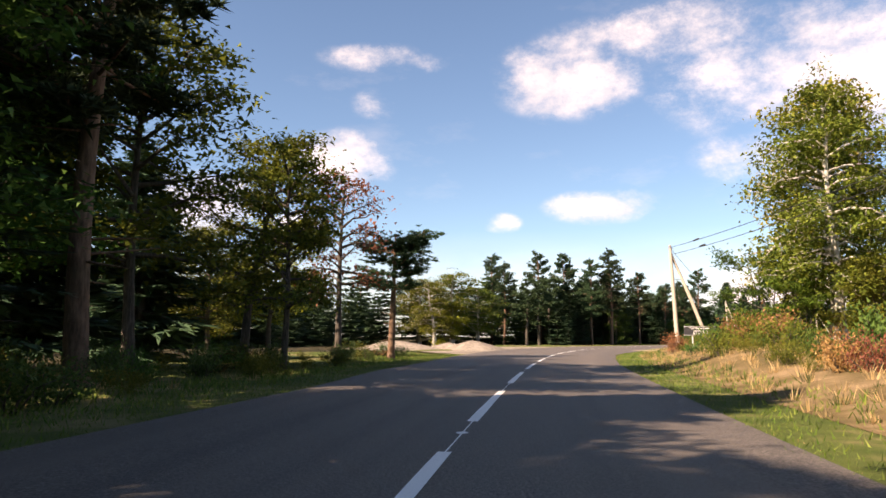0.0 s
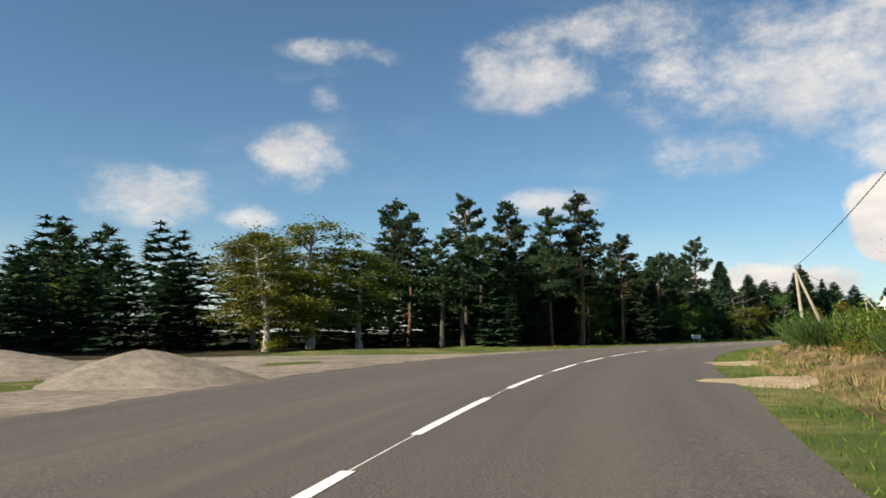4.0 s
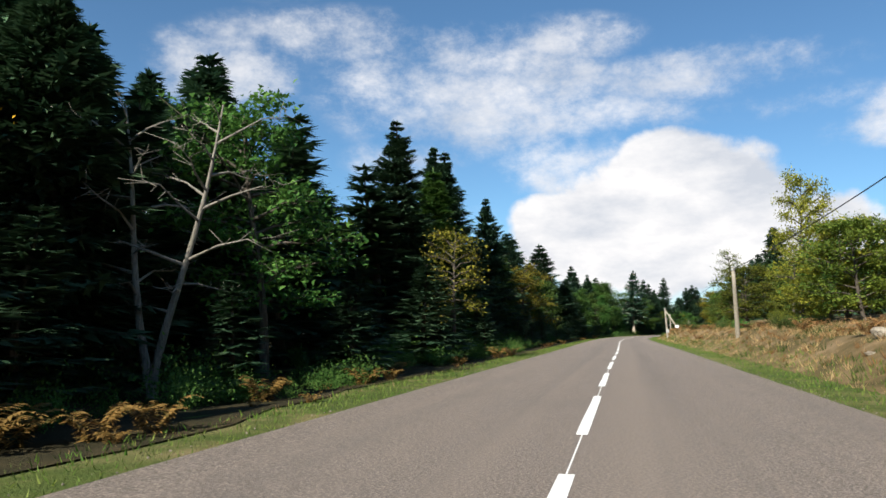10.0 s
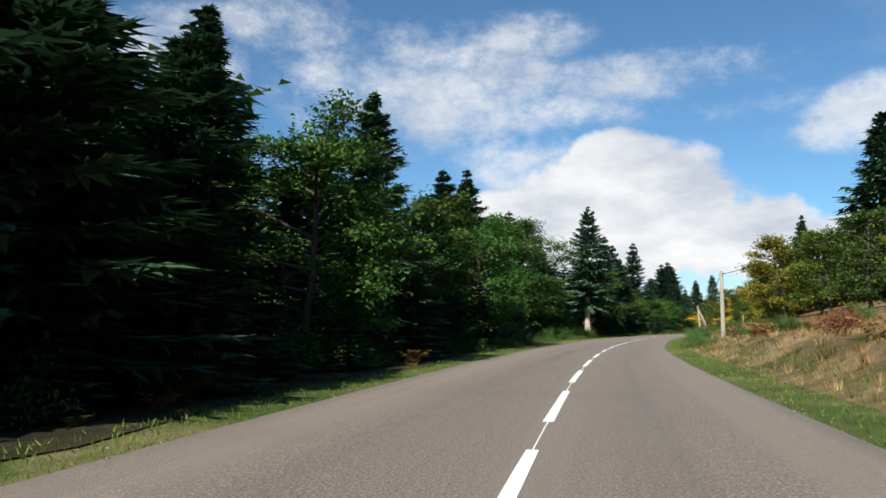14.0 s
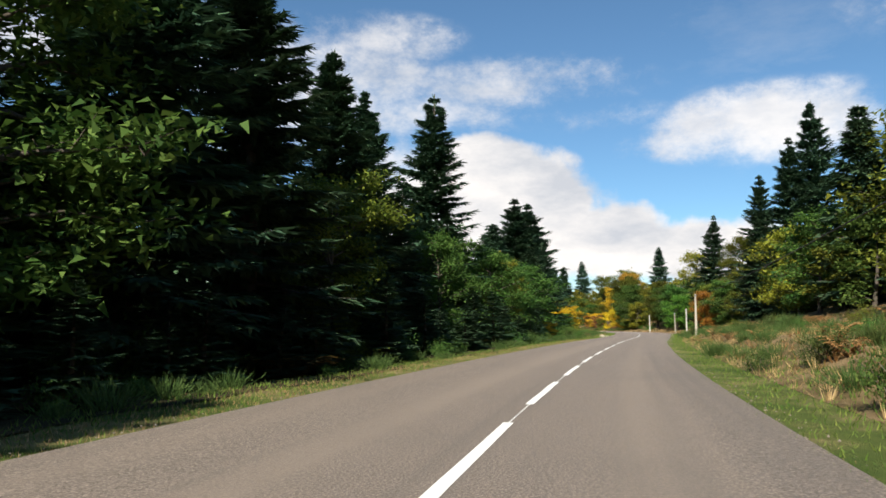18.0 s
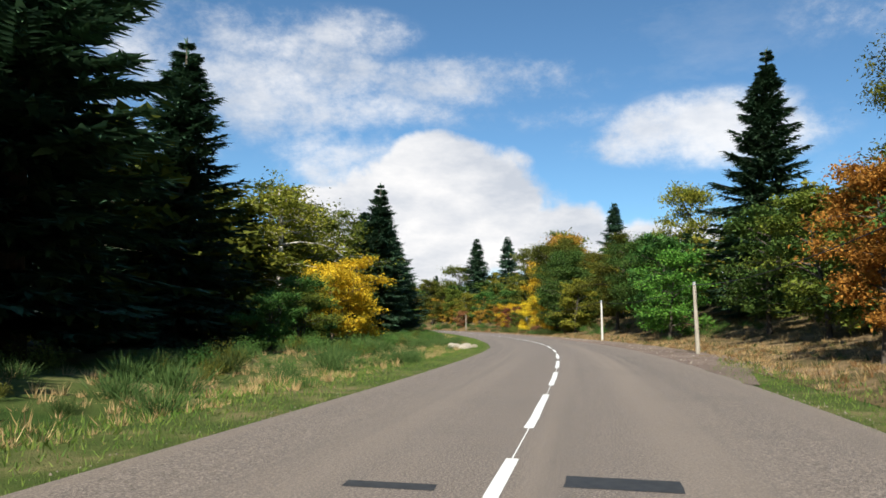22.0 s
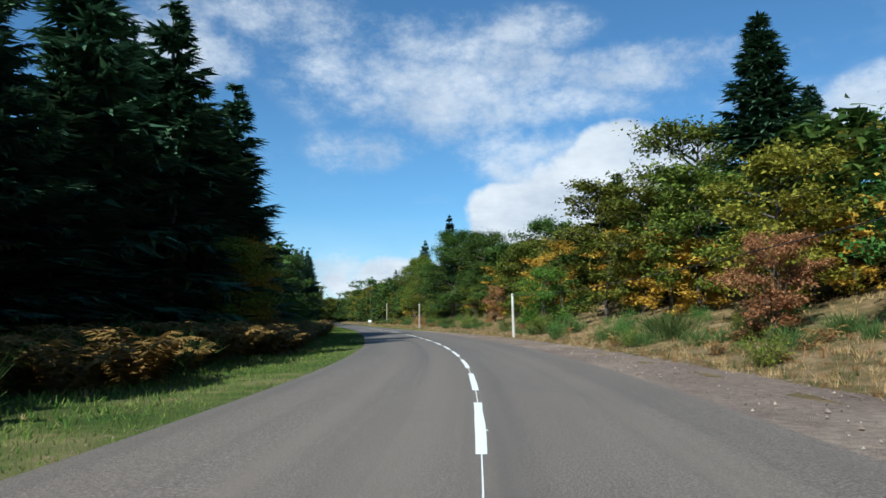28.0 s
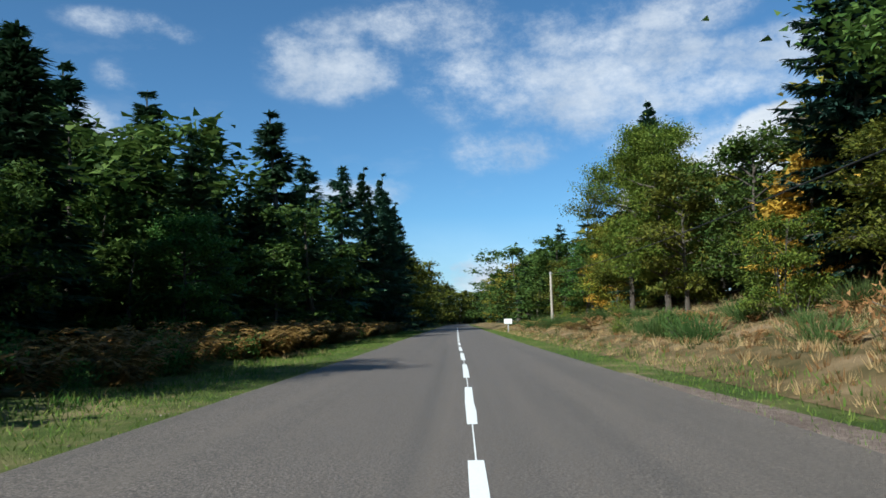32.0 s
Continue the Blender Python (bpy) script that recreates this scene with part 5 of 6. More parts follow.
for s in np.arange(370.0, 440.0, 3.0):
    far_tree("fir", s + fill.uniform(-1.2, 1.2), -12.5 + fill.uniform(-1.5, 1.2), fill.uniform(6.5, 10.0), "fir", 1.5)
for s in np.arange(100.0, 152.0, 2.6):
    far_tree("pine", s + fill.uniform(-1, 1), -19 + fill.uniform(-2, 2), fill.uniform(8.5, 11.0), "pine", 1.4)
for s in np.arange(14.0, 108.0, 1.6):
    far_tree("fir", s + fill.uniform(-1, 1), -44 + fill.uniform(-6, 6), fill.uniform(2.2, 3.6), "fir", 2.6)
for s in np.arange(70.0, 106.0, 2.2):
    far_tree("fir", s + fill.uniform(-1, 1), -34 + fill.uniform(-2, 2), fill.uniform(5, 8), "fir", 1.5)
# far wooded hills past the last bend and behind the lay-by
for k in range(150):
    far_tree("fir" if k % 3 else "tree", fill.uniform(1120, 1175), fill.uniform(-90, 90), fill.uniform(12, 18), "fir" if k % 3 else "olive", 1.3)
for k in range(110):
    far_tree("fir" if k % 4 else "pine", fill.uniform(40, 100), fill.uniform(-75, -40), fill.uniform(9, 13), "fir" if k % 4 else "pine", 1.2)
gathered("deep_wood_trunks", [np.concatenate(wood_of)], [BARK["fir"]], "grey trunks and limbs of the deep wood", "woods")
for hue, label in (("fir", "dark firs of the deep wood"), ("pine", "dark pines of the deep wood"), ("green", "green leafy trees of the deep wood"), ("olive", "olive leafy trees turning in autumn"), ("gold", "golden leafy trees of the slope"), ("orange", "orange leafy trees of the slope")):
    gathered("deep_wood", [np.concatenate(leaf_of[hue])], [LEAF[hue]], label, "woods")


# ---- grass and dry stalks ----
def blades(n, s0, s1, lo, hi, tall, thin, lean, side, seed, keep=None):
    g = np.random.default_rng(seed)
    s = g.uniform(s0, s1, n)
    q = lo + (hi - lo) * g.random(n) ** 1.35
    d = side * ((half_right(s) if side > 0 else half_left(s)) + q)
    if keep is not None:
        ok = keep(s, q)
        s, d, q = s[ok], d[ok], q[ok]
        n = len(s)
    xy, z = flat(s, d), height(s, d)
    leaf = Leaves(g)
    h = tall(q) * g.uniform(0.5, 1.3, n)
    leaf.add(np.column_stack([xy, z - 0.02]), np.array((0, 0, 1.0)) + g.normal(0, lean, (n, 3)) * np.array((1, 1, 0.2)), unit(g, n) * np.array((1, 1, 0.1)), h, h * thin)
    return leaf.corners()


no_yard = lambda s, q: ~((s > 45) & (s < 99))
left_grass = lambda s, q: no_yard(s, q) & (q < np.interp(s, [128, 150, 300, 335, 470, 490], [4, 1.35, 1.35, 2.2, 2.6, 4]))
no_stones = lambda s, q: q > np.interp(s, [504, 522, 600, 720, 764], [-1, 3.3, 3.6, 2.6, -1])
gathered("verge_grass", [blades(270000, -15, 850, -0.15, 3.6, lambda q: 0.075 + 0.035 * q, 0.2, 0.55, -1, 31, left_grass), blades(120000, -15, 850, -0.15, 2.4, lambda q: 0.085 + 0.04 * q, 0.2, 0.55, 1, 32, no_stones)], [LEAF["grass"], LEAF["grass"]], "short green grass of the verges", "grass")
gathered("dry_grass", [blades(34000, -15, 850, 0.9, 5.0, lambda q: 0.06 + 0.03 * q, 0.1, 0.5, -1, 33, left_grass), blades(40000, 20, 850, 1.6, 9.0, lambda q: 0.1 + 0.03 * q, 0.1, 0.5, 1, 34, no_stones), blades(16000, -15, 850, -0.22, 0.3, lambda q: 0.04 + 0 * q, 0.3, 0.7, -1, 35, no_yard), blades(14000, -15, 500, -0.22, 0.3, lambda q: 0.04 + 0 * q, 0.3, 0.7, 1, 36), blades(26000, 318, 452, -0.1, 1.3, lambda q: 0.07 + 0.03 * q, 0.14, 0.5, -1, 42)], [LEAF["straw"]] * 5, "dry yellow grass on bank and road's edge", "dry grass")


def tufts(n, per, s0, s1, lo, hi, side, tall, seed, keep=None):
    """Clumps of long blades leaning out of a common root."""
    g = np.random.default_rng(seed)
    s, q = g.uniform(s0, s1, n), g.uniform(lo, hi, n)
    if keep is not None:
        ok = keep(s, q)
        s, q = s[ok], q[ok]
    n = len(s)
    d = side * ((half_right(s) if side > 0 else half_left(s)) + q)
    root = np.repeat(np.column_stack([flat(s, d), height(s, d) - 0.03]), per, 0)
    size = np.repeat(g.uniform(0.5, 1.4, n), per) * tall
    out = g.normal(0, 1, (n * per, 3)) * np.array((1, 1, 0))
    leaf = Leaves(g)
    leaf.add(root + out * (size * 0.16)[:, None], out * 0.42 + np.array((0, 0, 1.0)), unit(g, n * per) * np.array((1, 1, 0.1)), size * g.uniform(0.5, 1.1, n * per), size * 0.05 + 0.008)
    return leaf.corners()


gathered("tussock_grass", [tufts(11000, 13, 5, 850, 1.3, 8.5, 1, 0.27, 37, no_stones), tufts(6000, 12, 470, 850, 8, 17, 1, 0.34, 41), tufts(600, 20, -15, 850, 2.4, 5.0, -1, 0.24, 38, left_grass), tufts(2600, 16, 470, 640, 1.6, 7.5, -1, 0.26, 43)], [LEAF["straw"]] * 4, "dry yellow tussocks on bank and verge", "dry grass")
gathered("heather", [tufts(9000, 14, 100, 850, 1.8, 10, 1, 0.26, 39, no_stones), tufts(6500, 14, 5, 850, 1.5, 10, 1, 0.3, 40, no_stones)], [LEAF["fern"], LEAF["broom"]], "brown heather and low green broom on the bank", "heather")

# ---- bushes, broom and bracken along the way ----
scrub = np.random.default_rng(40)


def scatter(n, kinds, s0, s1, d0, d1, h0, h1, hues):
    for k in range(n):
        q = int(scrub.integers(len(kinds)))
        s, d = scrub.uniform(s0, s1), scrub.uniform(d0, d1)
        d += (half_right(s) if d > 0 else -half_left(s))
        plant(kinds[q], s, d, scrub.uniform(h0, h1), hues[int(scrub.integers(len(hues)))] if kinds[q] == "bush" else None, scrub.uniform(0.8, 1.3), lean=6)


scatter(30, ("bush", "bush", "fern"), 2, 44, -6.5, -2.8, 0.6, 1.3, ("green", "olive", "broom"))
scatter(12, ("bush",), 10, 36, 3.6, 8, 0.8, 1.8, ("olive", "rust", "green"))
scatter(16, ("bush", "broom"), 60, 110, 3.8, 8, 1.0, 2.2, ("fresh", "green", "olive"))
scatter(14, ("bush", "broom"), 110, 165, 3.4, 8, 1.2, 2.4, ("green", "fresh", "olive"))
scatter(26, ("bush", "broom", "fern"), 165, 300, 4.0, 9.5, 0.6, 1.6, ("olive", "rust", "green"))
scatter(12, ("bush", "fern", "fern"), 135, 300, -4.0, -1.6, 0.4, 0.8, ("green", "olive", "fir"))
scatter(90, ("bush", "broom", "broom"), 300, 470, 1.7, 8.5, 0.5, 1.1, ("green", "broom", "olive"))
scatter(30, ("broom", "bush", "fern"), 300, 480, -5.2, -2.4, 0.6, 1.5, ("green", "fresh", "broom"))
scatter(40, ("broom", "bush", "broom"), 480, 600, -7.5, -3.2, 0.4, 0.8, ("broom", "green", "olive"))
scatter(80, ("broom", "bush", "broom"), 560, 650, -7.6, -3.2, 0.6, 1.0, ("broom", "green", "broom"))
scatter(24, ("bush", "broom"), 590, 660, 5.2, 10, 0.6, 1.5, ("olive", "rust", "green"))
scatter(44, ("fern", "broom", "bush"), 640, 680, -6.8, -3.6, 1.0, 1.6, ("green", "olive", "broom"))
scatter(40, ("bush", "broom", "broom"), 660, 790, 5.0, 11, 0.7, 1.9, ("green", "olive", "rust"))
scatter(24, ("bush", "broom", "fern"), 780, 860, 3.5, 9, 0.7, 1.7, ("green", "rust", "olive"))
scatter(24, ("bush",), 4, 36, 3.0, 7.5, 0.5, 1.2, ("rust", "olive", "green"))


# undergrowth too thick to count: one body for each kind of leaf
LOW = {"bush": [bush(170 + k, leaves=950, size=0.055, raw=True)[1] for k in range(2)], "broom": [broom(175, True)[0][::2]], "fern": [fern(176 + k, True)[1] for k in range(2)]}
low_of = {}
thick = np.random.default_rng(44)


def mass(n, kind, hue, s0, s1, d0, d1, h0, h1):
    for k in range(n):
        s, d, a, h = thick.uniform(s0, s1), thick.uniform(d0, d1), thick.uniform(0, 6.28), thick.uniform(h0, h1)
        d += float(half_right(s)) if d > 0 else -float(half_left(s))
        x, y = flat(s, d)
        m = np.array(((math.cos(a), -math.sin(a), 0), (math.sin(a), math.cos(a), 0), (0, 0, 1))) * np.array((0.62, 0.62, 1) if kind == "fern" else (1.2, 1.2, 1)) * h
        low_of.setdefault(hue, []).append(LOW[kind][k % len(LOW[kind])] @ m.T + np.array((float(x), float(y), float(height(s, d)) - 0.04)))


mass(20, "fern", "fern", 140, 330, -2.4, -1.2, 0.3, 0.5)
mass(70, "bush", "green", 178, 330, -5.2, -2.6, 0.5, 1.0)
mass(60, "bush", "green", 172, 300, -6.4, -3.4, 0.7, 1.4)
mass(85, "bush", "green", 300, 475, -4.4, -2.2, 0.4, 0.8)
mass(45, "bush", "green", 128, 170, -4.6, -1.9, 0.25, 0.55)
mass(45, "bush", "green", 160, 222, -4.8, -2.4, 0.4, 0.9)
mass(40, "bush", "green", 300, 475, -6.2, -3.8, 0.8, 1.6)
mass(60, "bush", "green", 300, 475, -6.8, -4.4, 0.8, 1.6)
mass(90, "broom", "broom", 300, 560, -3.2, -1.6, 0.4, 0.8)
mass(330, "fern", "fern", 650, 850, -7.0, -3.4, 1.7, 2.8)
mass(110, "bush", "green", 640, 850, -7.6, -4.0, 0.9, 1.5)
mass(40, "fern", "fern", 160, 300, -3.4, -1.4, 0.6, 1.1)
mass(150, "broom", "broom", 300, 480, 1.4, 6.0, 0.4, 0.9)
mass(70, "bush", "green", 500, 640, -7.6, -4.2, 0.5, 1.0)
mass(190, "broom", "broom", 484, 640, -8.4, -3.4, 0.5, 0.95)
mass(70, "bush", "olive", 484, 600, -9.0, -4.4, 0.4, 0.9)
mass(120, "fern", "rust", 170, 480, 2.2, 8.0, 0.6, 1.2)
mass(120, "broom", "broom", 600, 850, 5.0, 10, 0.5, 1.2)
mass(100, "fern", "rust", 600, 850, 4.6, 9.5, 0.7, 1.5)
mass(30, "bush", "olive", 4, 36, 2.8, 8.0, 0.4, 0.8)
mass(70, "bush", "green", 540, 720, 7.5, 13, 0.6, 1.4)
mass(30, "bush", "olive", 50, 120, 3.0, 8.0, 0.5, 1.2)
mass(40, "bush", "olive", 2, 42, -6.5, -2.4, 0.4, 0.9)
for hue, label in (("green", "dense green undergrowth along the wood"), ("broom", "low green broom along the verges"), ("fern", "thick brown bracken along the wood"), ("rust", "rusty bracken on the bank"), ("olive", "olive scrub on bank and verge")):
    gathered("undergrowth", [np.concatenate(low_of[hue])], [LEAF[hue]], label, "undergrowth")


# ---- poles, cables, signs, heaps ----
def timber_paint(name, a, b, c):
    p = Paint(name, 0.85, spec=0.2)
    grain = p.noise(9.0, 7.0, 0.65, stretch=(5, 5, 0.25))
    p.colour(p.ramp(grain, (0.3, a), (0.5, b), (0.72, c))).bump(grain, 0.5, 0.01)
    return p.m


POLE_WOOD = timber_paint("weathered_pole_wood", (0.17, 0.145, 0.11), (0.31, 0.275, 0.22), (0.43, 0.39, 0.33))
POLE_GREY = timber_paint("grey_concrete", (0.32, 0.3, 0.27), (0.46, 0.44, 0.4), (0.58, 0.56, 0.52))
p = Paint("black_cable", 0.6)
p.colour(p.ramp(p.noise(8.0), (0.3, (0.012, 0.012, 0.013)), (0.7, (0.03, 0.03, 0.032))))
CABLE = p.m
p = Paint("galvanised_steel", 0.45, 0.8)
p.colour(p.ramp(p.noise(14.0, 5.0), (0.3, (0.32, 0.33, 0.34)), (0.7, (0.5, 0.51, 0.52))))
STEEL = p.m
p = Paint("white_sign_face", 0.5)
p.colour(p.ramp(p.noise(3.0, 6.0, 0.65), (0.3, (0.62, 0.62, 0.6)), (0.6, (0.8, 0.8, 0.78))))
WHITE = p.m
p = Paint("black_sign_face", 0.45)
p.colour(p.ramp(p.noise(4.0, 6.0, 0.65), (0.3, (0.012, 0.012, 0.014)), (0.7, (0.03, 0.03, 0.033))))
BLACK = p.m
p = Paint("grey_plastic", 0.5)
p.colour(p.ramp(p.noise(4.0, 5.0), (0.3, (0.3, 0.31, 0.31)), (0.7, (0.42, 0.43, 0.43))))
PLASTIC = p.m


def spot(s, d, z=None):
    s, d = placed(s, d)
    x, y = flat(s, d)
    return np.array((float(x), float(y), float(height(s, d)) if z is None else z))


def solid(size, at, turn=0.0, bevel=0.012):
    bm = bmesh.new()
    bmesh.ops.create_cube(bm, size=1, matrix=pose(*at, 0, 0, turn) @ Matrix.Diagonal((*size, 1)))
    bmesh.ops.bevel(bm, geom=bm.edges[:], offset=bevel, segments=1, affect="EDGES")
    return bm


def bm_part(name, bm, mat, parent, label=""):
    me = bpy.data.meshes.new(name)
    bm.to_mesh(me)
    bm.free()
    me.materials.append(mat)
    return part(name, me, parent, label)


def rod(name, points, radii, mat, parent, sides=10, label=""):
    k = Sticks()
    k.limb(points, radii, sides)
    return part(name, k.mesh(name, mat), parent, label)


def pole(s, d, top_s, top_d, top_z, brace=None, box=False, mat=None, label="weathered wooden telephone pole on the grass bank"):
    foot, top = spot(s, d), spot(top_s, top_d, top_z)
    ob = tagged(new("telephone_pole"), label, "telephone pole", "telephone poles along the road")
    ob.matrix_basis = pose(*foot)
    tip = top - foot
    mat = mat or POLE_WOOD
    rod("shaft", [tip * -0.06, tip * 0.35, tip * 0.7, tip], [0.125, 0.115, 0.1, 0.085], mat, ob, 12)
    rod("cap", [tip, tip + np.array((0, 0, 0.05))], [0.09, 0.06], STEEL, ob, 10)
    clamp = rod("clamp", [tip * 0.965, tip * 0.985], [0.105, 0.105], STEEL, ob, 10)
    rod("bracket", [tip * 0.97, tip * 0.97 + np.array((0.16, -0.12, 0.03))], [0.02, 0.016], STEEL, clamp, 6)
    if brace:
        low = spot(*brace) - foot
        rod("brace", [low - np.array((0, 0, 0.25)), low * 0.5 + tip * 0.46, tip * 0.93], [0.11, 0.1, 0.08], mat, ob, 12)
        for f in ((0.7,) if top_z > 5 else (0.42, 0.66)):
            rod("cross_tie", [tip * f * 0.93, low * (1 - f) + tip * 0.93 * f], [0.025, 0.025], STEEL, ob, 6)
    if box:
        meter = bm_part("meter_box", solid((0.34, 0.22, 0.42), tip * 0.24 + np.array((-0.1, -0.2, 0)), heading(s), 0.02), PLASTIC, ob, "grey plastic meter box")
        bm_part("box_door", solid((0.28, 0.02, 0.34), tip * 0.24 + np.array((-0.1, -0.2, 0)) + np.array(line(s)[1].tolist() + [0]) * -0.118, heading(s), 0.006), PLASTIC, meter)
        low = spot(*brace) - foot
        bm_part("junction_box", solid((0.4, 0.2, 0.34), low * 0.72 + tip * 0.22 + np.array((0, -0.15, 0)), heading(s), 0.02), WHITE, ob, "white junction box")
        for f in (0.3, 0.5, 0.75):
            rod("conduit", [tip * (f - 0.12) + np.array((-0.1, -0.1, 0)), tip * f + np.array((-0.09, -0.08, 0))], [0.025, 0.025], CABLE, ob, 6)
    return top


TOPS = []
for row in ((40.8, 7.3, 45.2, 7.4, 6.7, (42.8, 9.4)), (100.9, 8.9, 102.2, 8.4, 5.7, (102.4, 10.4)), (156.4, 8.0, 158.7, 7.4, 6.1, (158.0, 10.4)), (207.5, 6.7, 206.0, 6.4, 4.4, None), (259.6, 5.7, 260.0, 5.5, 3.9, (260.3, 7.2)), (312, 6.0, 312, 6.0, 4.2, None), (368.2, 5.2, 368.5, 4.9, 3.9, (368.4, 6.2)), (448.6, 6.3, 450.6, 6.4, 4.3, None), (492.2, 7.2, 492.4, 7.2, 3.9, None), (522.7, 8.0, 522.8, 7.9, 3.8, None), (559.0, 9.0, 559.3, 9.0, 4.0, None), (617.0, 12.2, 617.0, 12.2, 4.0, None), (655.0, 9.0, 655.2, 9.0, 3.7, None), (703.4, 8.6, 703.0, 8.4, 3.5, None), (754.3, 7.4, 754.2, 7.4, 3.8, None), (814, 8.2, 814.5, 8.2, 5.2, None)):
    TOPS.append(pole(*row, box=row[0] == 259.6, mat=POLE_GREY if row[0] in (492.2, 559.0, 703.4) else None, label="two-legged wooden telephone pole on the bank" if row[5] else "weathered telephone pole on the bank"))


def cable(a, b, sag, r=0.016):
    f = np.linspace(0, 1, 15)
    pts = a + (b - a) * f[:, None]
    pts[:, 2] -= sag * 4 * f * (1 - f)
    k = Sticks()
    k.limb(pts, [r] * 15, 5)
    ob = new("overhead_cable", k.mesh("overhead_cable", CABLE))
    return tagged(ob, "thin black overhead telephone cable between poles", "cable", "cables between the poles")


before = spot(4, 15.0, 7.4)
for k in range(len(TOPS) - 1):
    cable(TOPS[k] - np.array((0, 0, 0.1)), TOPS[k + 1] - np.array((0, 0, 0.1)), 0.5)
for dz in (0.0, -0.45):
    c = cable(TOPS[0] + np.array((0, 0, -0.1 + dz)), before + np.array((0, 0, dz)), 0.55)
    way_on = before - TOPS[0]
    at = TOPS[0] + way_on * (0.1 - 0.05 * dz) + np.array((0, 0, dz - 0.28))
    dead_end = rod("dead_end_sleeve", [at, at + way_on / np.linalg.norm(way_on) * 0.75], [0.05, 0.05], CABLE, c, 8, "thick black cable sleeve")


def board(name, a, b, low, high, face, label, category, lines=(), posts=(0.2, 0.8), thick=0.05, post_mat=None, facing=-1):
    """A flat sign between the ground points a and b (s, d), on two posts, with bars in place of its writing."""
    pa, pb = spot(*a), spot(*b)
    mid, along = (pa + pb) / 2, pb - pa
    wide = float(np.hypot(along[0], along[1]))
    turn = math.degrees(math.atan2(along[1], along[0]))
    foot = min(pa[2], pb[2])
    ob = tagged(new(name), label, category)
    ob.matrix_basis = pose(mid[0], mid[1], foot, 0, 0, turn)
    lo, hi = low - foot, high - foot
    bm_part("panel", solid((wide, thick, hi - lo), (0, 0, (lo + hi) / 2), 0, 0.008), face, ob)
    rod("rim", [(-wide / 2, facing * thick * 0.55, hi), (wide / 2, facing * thick * 0.55, hi)], [0.014, 0.014], STEEL, ob, 6)
    rod("rim", [(-wide / 2, facing * thick * 0.55, lo), (wide / 2, facing * thick * 0.55, lo)], [0.014, 0.014], STEEL, ob, 6)
    for f in posts:
        rod("post", [(wide * (f - 0.5), thick * 1.1, -0.35), (wide * (f - 0.5), thick * 1.1, hi - 0.03)], [0.045, 0.045], post_mat or STEEL, ob, 8)
    for x0, x1, q, tall in lines:
        bm_part("text_bar", solid((wide * (x1 - x0), 0.012, tall), (wide * ((x0 + x1) / 2 - 0.5), facing * (thick / 2 + 0.005), lo + (hi - lo) * q), 0, 0.003), WHITE, ob)
    return ob


sign = board("pass_sign", (40.28, 7.6), (39.72, 9.2), 1.18, 1.65, BLACK, "black mountain pass sign with white writing on two posts", "sign", (), (0.25, 0.78), 0.06, POLE_GREY)


def lettering(words, parent, at, tall, mat):
    """Flat letters of the built-in font as a mesh on the face of a sign."""
    cu = bpy.data.curves.new("lettering", "FONT")
    cu.body, cu.size, cu.align_x, cu.align_y, cu.extrude = words, tall, "CENTER", "CENTER", 0.004
    ob = new("lettering", cu)
    bpy.context.view_layer.update()
    me = bpy.data.meshes.new_from_object(ob)
    bpy.data.objects.remove(ob)
    me.name = "lettering"
    me.materials.clear()
    me.materials.append(mat)
    c = part("lettering", me, parent, "white lettering")
    c.matrix_basis = pose(*at, 90, 0, 0)


face = sign.location.z
for row, words in enumerate(("Col Notre Dame", "des Neiges", "Alt. 1135 m")):
    lettering(words, sign.children[0], (0, -0.036, 1.56 - 0.145 * row - face), 0.16, WHITE)
board("direction_sign", (130.7, -5.1), (130.8, -6.1), 0.36, 0.81, WHITE, "white sign panel on two grey posts in the grass", "sign", (), (0.25, 0.72), 0.04)
board("road_sign", (826.4, 4.75), (826.3, 5.55), 0.85, 1.35, WHITE, "small white sign on a post beside the road", "sign", (), (0.5,), 0.04)


def broken_sign(s, d, z, size):
    """A splintered white panel with jagged points on a leaning post."""
    foot = spot(s, d)
    ob = tagged(new("broken_sign"), "broken white sign with jagged points on a leaning post", "sign")
    ob.matrix_basis = pose(*foot, 0, 0, heading(s))
    g = np.random.default_rng(5)
    bm = bmesh.new()
    for y in (-0.02, 0.02):
        ring = []
        for k in range(14):
            a = 2 * math.pi * k / 14
            r = size * ((0.95, 0.4)[k % 2] + 0.12 * math.sin(3.1 * k))
            ring.append(bm.verts.new((math.cos(a) * r, y, z - foot[2] + math.sin(a) * r * 0.75)))
        bm.faces.new(ring)
    vs = list(bm.verts)
    for k in range(14):
        bm.faces.new((vs[k], vs[(k + 1) % 14], vs[14 + (k + 1) % 14], vs[14 + k]))
    bm_part("panel", bm, WHITE, ob)
    rod("post", [(0.25, 0.05, -0.3), (0.02, 0.05, z - foot[2])], [0.045, 0.04], STEEL, ob, 8)


broken_sign(82.0, 12.3, 2.4, 0.5)


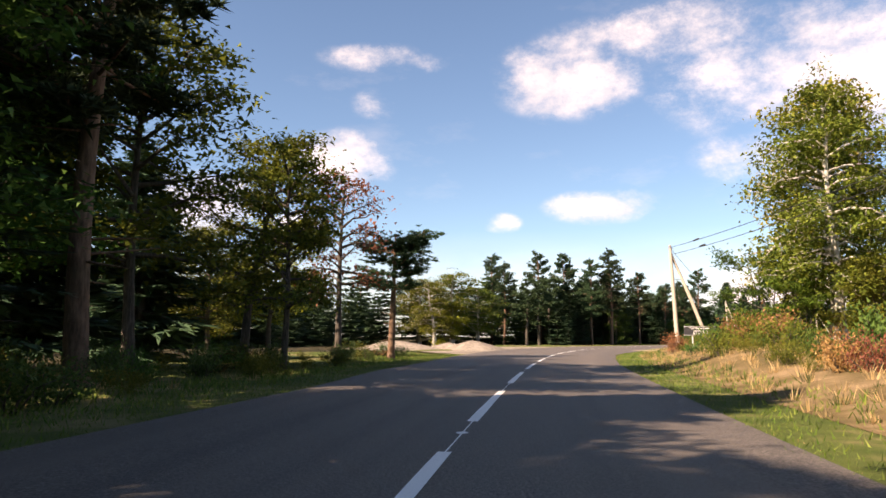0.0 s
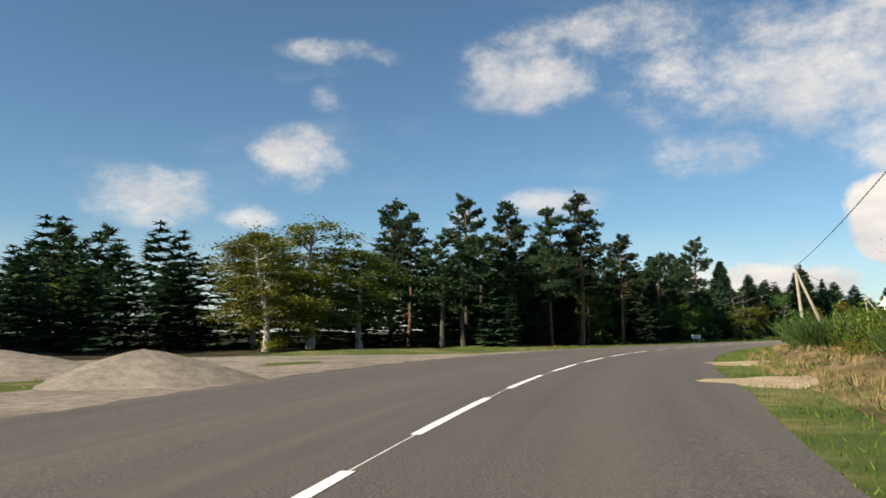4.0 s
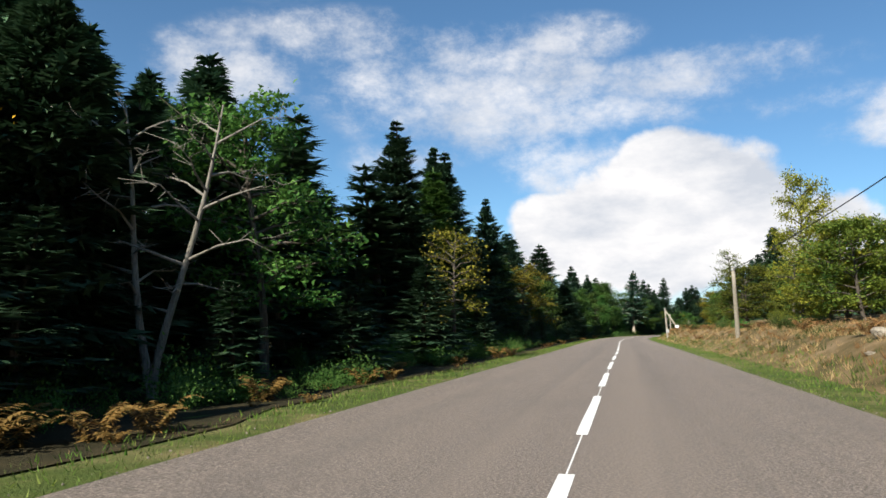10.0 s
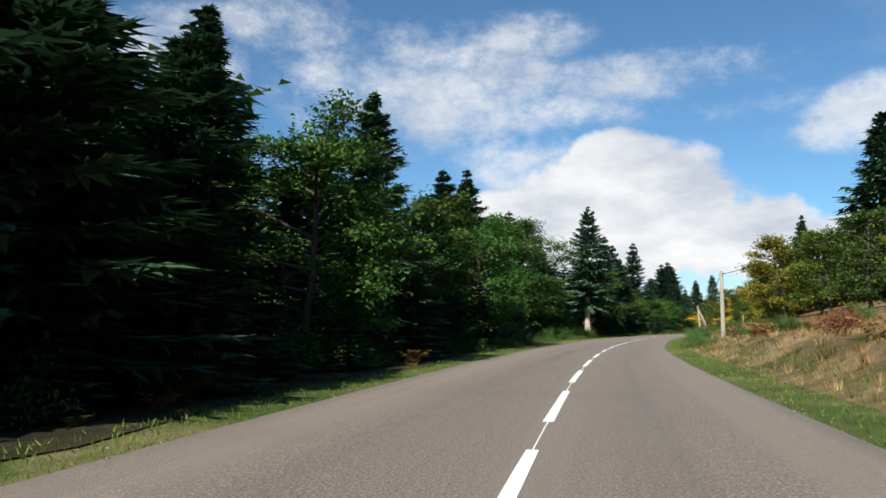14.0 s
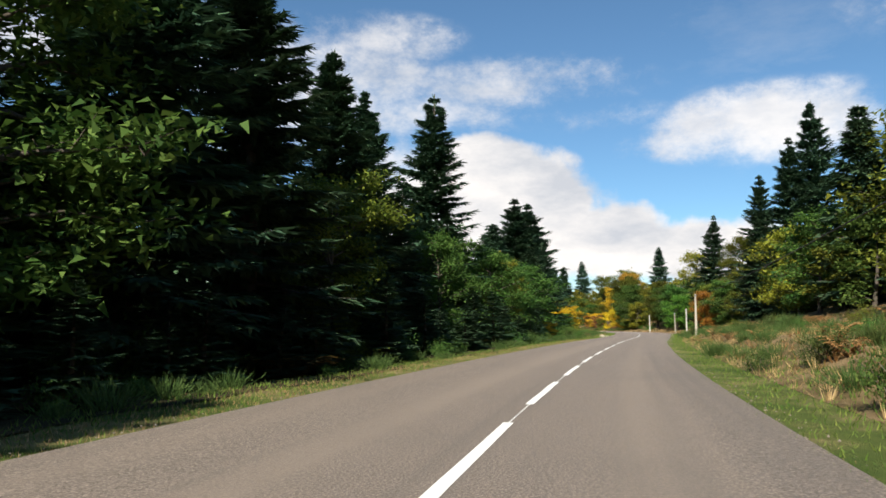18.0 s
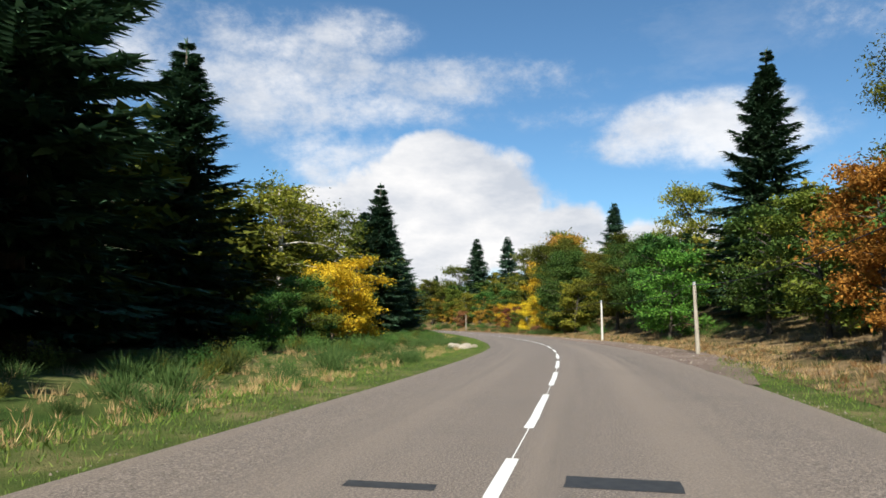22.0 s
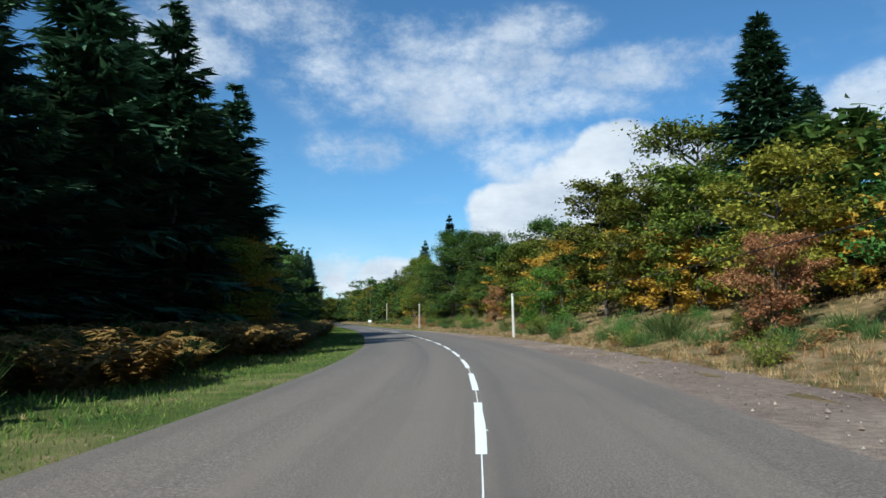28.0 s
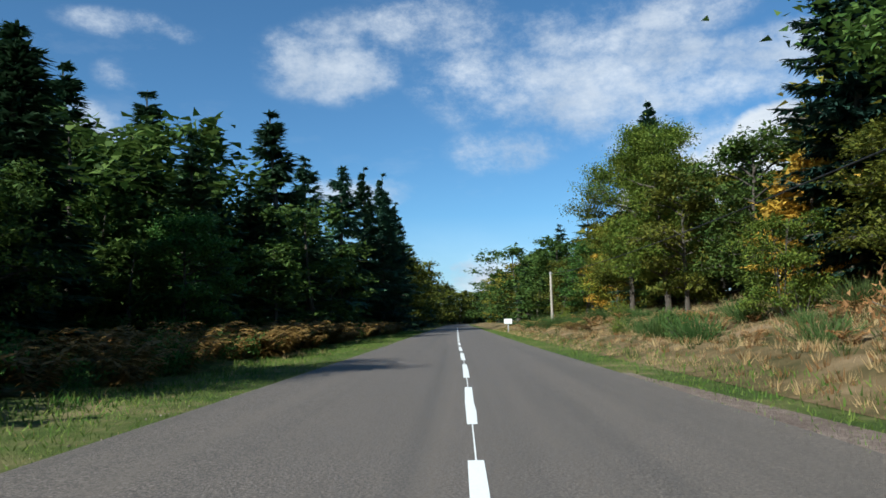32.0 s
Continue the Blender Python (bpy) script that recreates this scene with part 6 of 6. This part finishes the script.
def heap(name, s, d, r, h, mat, label, category, seed):
    g = np.random.default_rng(seed)
    at = spot(s, d, -0.1)
    v, f, rings, seg = [], [], 9, 26
    for i in range(rings):
        q = i / (rings - 1)
        for j in range(seg):
            a = 2 * math.pi * j / seg
            rr = r * q * (1 + 0.14 * math.sin(3 * a + seed) + 0.08 * math.sin(5 * a))
            v.append((rr * math.cos(a) * 1.25, rr * math.sin(a), h * (1 - q ** 1.3) + g.normal(0, 0.018) * (1 - q)))
    for i in range(rings - 1):
        for j in range(seg):
            k, l = i * seg + j, i * seg + (j + 1) % seg
            f.append((k, k + seg, l + seg, l))
    ob = new(name, rigged(name, np.array(v), f, mat, True))
    ob.matrix_basis = pose(*at, 0, 0, heading(s) + 20)
    return tagged(ob, label, category)


heap("mound", 57.5, -8.3, 2.1, 0.85, GRAVEL, "low heap of brown gravel in the yard", "heap", 1)
heap("mound", 60.0, -16.5, 3.2, 0.8, GRAVEL, "wide low heap of gravel in the yard", "heap", 2)
heap("mound", 63.5, -12.5, 1.8, 0.6, GRAVEL, "small heap of gravel in the yard", "heap", 3)
heap("soil_patch", 74.0, 7.0, 2.6, 0.16, SAND, "patch of pale sandy soil beside the road", "soil", 4)
heap("soil_patch", 62.0, 7.2, 3.2, 0.16, SAND, "patch of pale sandy soil at the road's edge", "soil", 5)
STONE = soil_paint("pale_stone", (0.3, 0.25, 0.19), (0.46, 0.4, 0.32), (0.6, 0.54, 0.45), (0.25, 0.2, 0.15), 5.0)


def stone(s, d, size, seed, group):
    g = np.random.default_rng(seed)
    bm = bmesh.new()
    bmesh.ops.create_icosphere(bm, subdivisions=2, radius=1)
    for v in bm.verts:
        v.co *= 1 + 0.22 * noise.noise(v.co * 1.4 + Vector((seed, 0, 0)))
    me = bpy.data.meshes.new("stone")
    bm.to_mesh(me)
    bm.free()
    me.materials.append(STONE)
    ob = new("stone", me)
    at = spot(s, d)
    ob.matrix_basis = pose(at[0], at[1], at[2] + size * 0.12, *g.uniform(0, 25, 2), g.uniform(0, 360)) @ Matrix.Diagonal((size, size * g.uniform(0.6, 0.9), size * g.uniform(0.35, 0.6), 1))
    return tagged(ob, "pale rough stone lying in the grass", "stone", group)


rocks = np.random.default_rng(52)
for k in range(16):
    stone(529 + rocks.uniform(-1.4, 1.4), -5.0 + rocks.uniform(-0.8, 0.7), rocks.uniform(0.16, 0.46), 60 + k, "stones on the verge")
for k in range(8):
    stone(474 + rocks.uniform(-1.6, 1.6), -4.2 + rocks.uniform(-0.5, 0.4), rocks.uniform(0.14, 0.36), 80 + k, "stones on the verge")
for k in range(26):
    stone(rocks.uniform(130, 190), 4.2 + 2.3 + rocks.uniform(0, 2.5), rocks.uniform(0.1, 0.35), 100 + k, "stones on the bank")


# broken stone on the lay-by, along the asphalt's edge and in the yard
def rubble(n, s0, s1, lo, hi, side, least, most, seed):
    g = np.random.default_rng(seed)
    s = g.uniform(s0, s1, n)
    q = lo + (hi - lo) * g.random(n)
    d = side * ((half_right(s) if side > 0 else half_left(s)) + q)
    at = np.column_stack([flat(s, d), np.full(n, -0.01)])
    size = g.uniform(least, most, n) * g.uniform(0.4, 1, n)
    corner = np.array(((1, 0, 0), (0, 1, 0), (-1, 0, 0), (0, -1, 0), (0, 0, 0.7), (0, 0, -0.4)))
    turn = g.uniform(0, 6.28, n)
    c, sn = np.cos(turn)[:, None], np.sin(turn)[:, None]
    v = corner[None] * g.uniform(0.5, 1.3, (n, 6, 1)) * size[:, None, None]
    v = np.stack([v[..., 0] * c - v[..., 1] * sn * 0.6, v[..., 0] * sn + v[..., 1] * c * 0.6, v[..., 2]], -1) + at[:, None]
    tri = np.array(((0, 1, 4), (1, 2, 4), (2, 3, 4), (3, 0, 4), (1, 0, 5), (2, 1, 5), (3, 2, 5), (0, 3, 5)))
    return v[:, tri].reshape(-1, 3, 3)


gathered("broken_stone", [rubble(4200, 506, 742, 0.1, 3.3, 1, 0.02, 0.085, 71), rubble(900, 506, 742, 0.1, 3.3, 1, 0.02, 0.07, 75), rubble(2600, 60, 500, -0.05, 0.35, 1, 0.012, 0.035, 72), rubble(3000, 100, 850, -0.05, 0.3, -1, 0.012, 0.035, 73), rubble(1600, 50, 94, 0.2, 12, -1, 0.015, 0.05, 74)], [STONY, STONE, GRAVEL, GRAVEL, GRAVEL], "reddish grey broken stone and grit", "rubble")
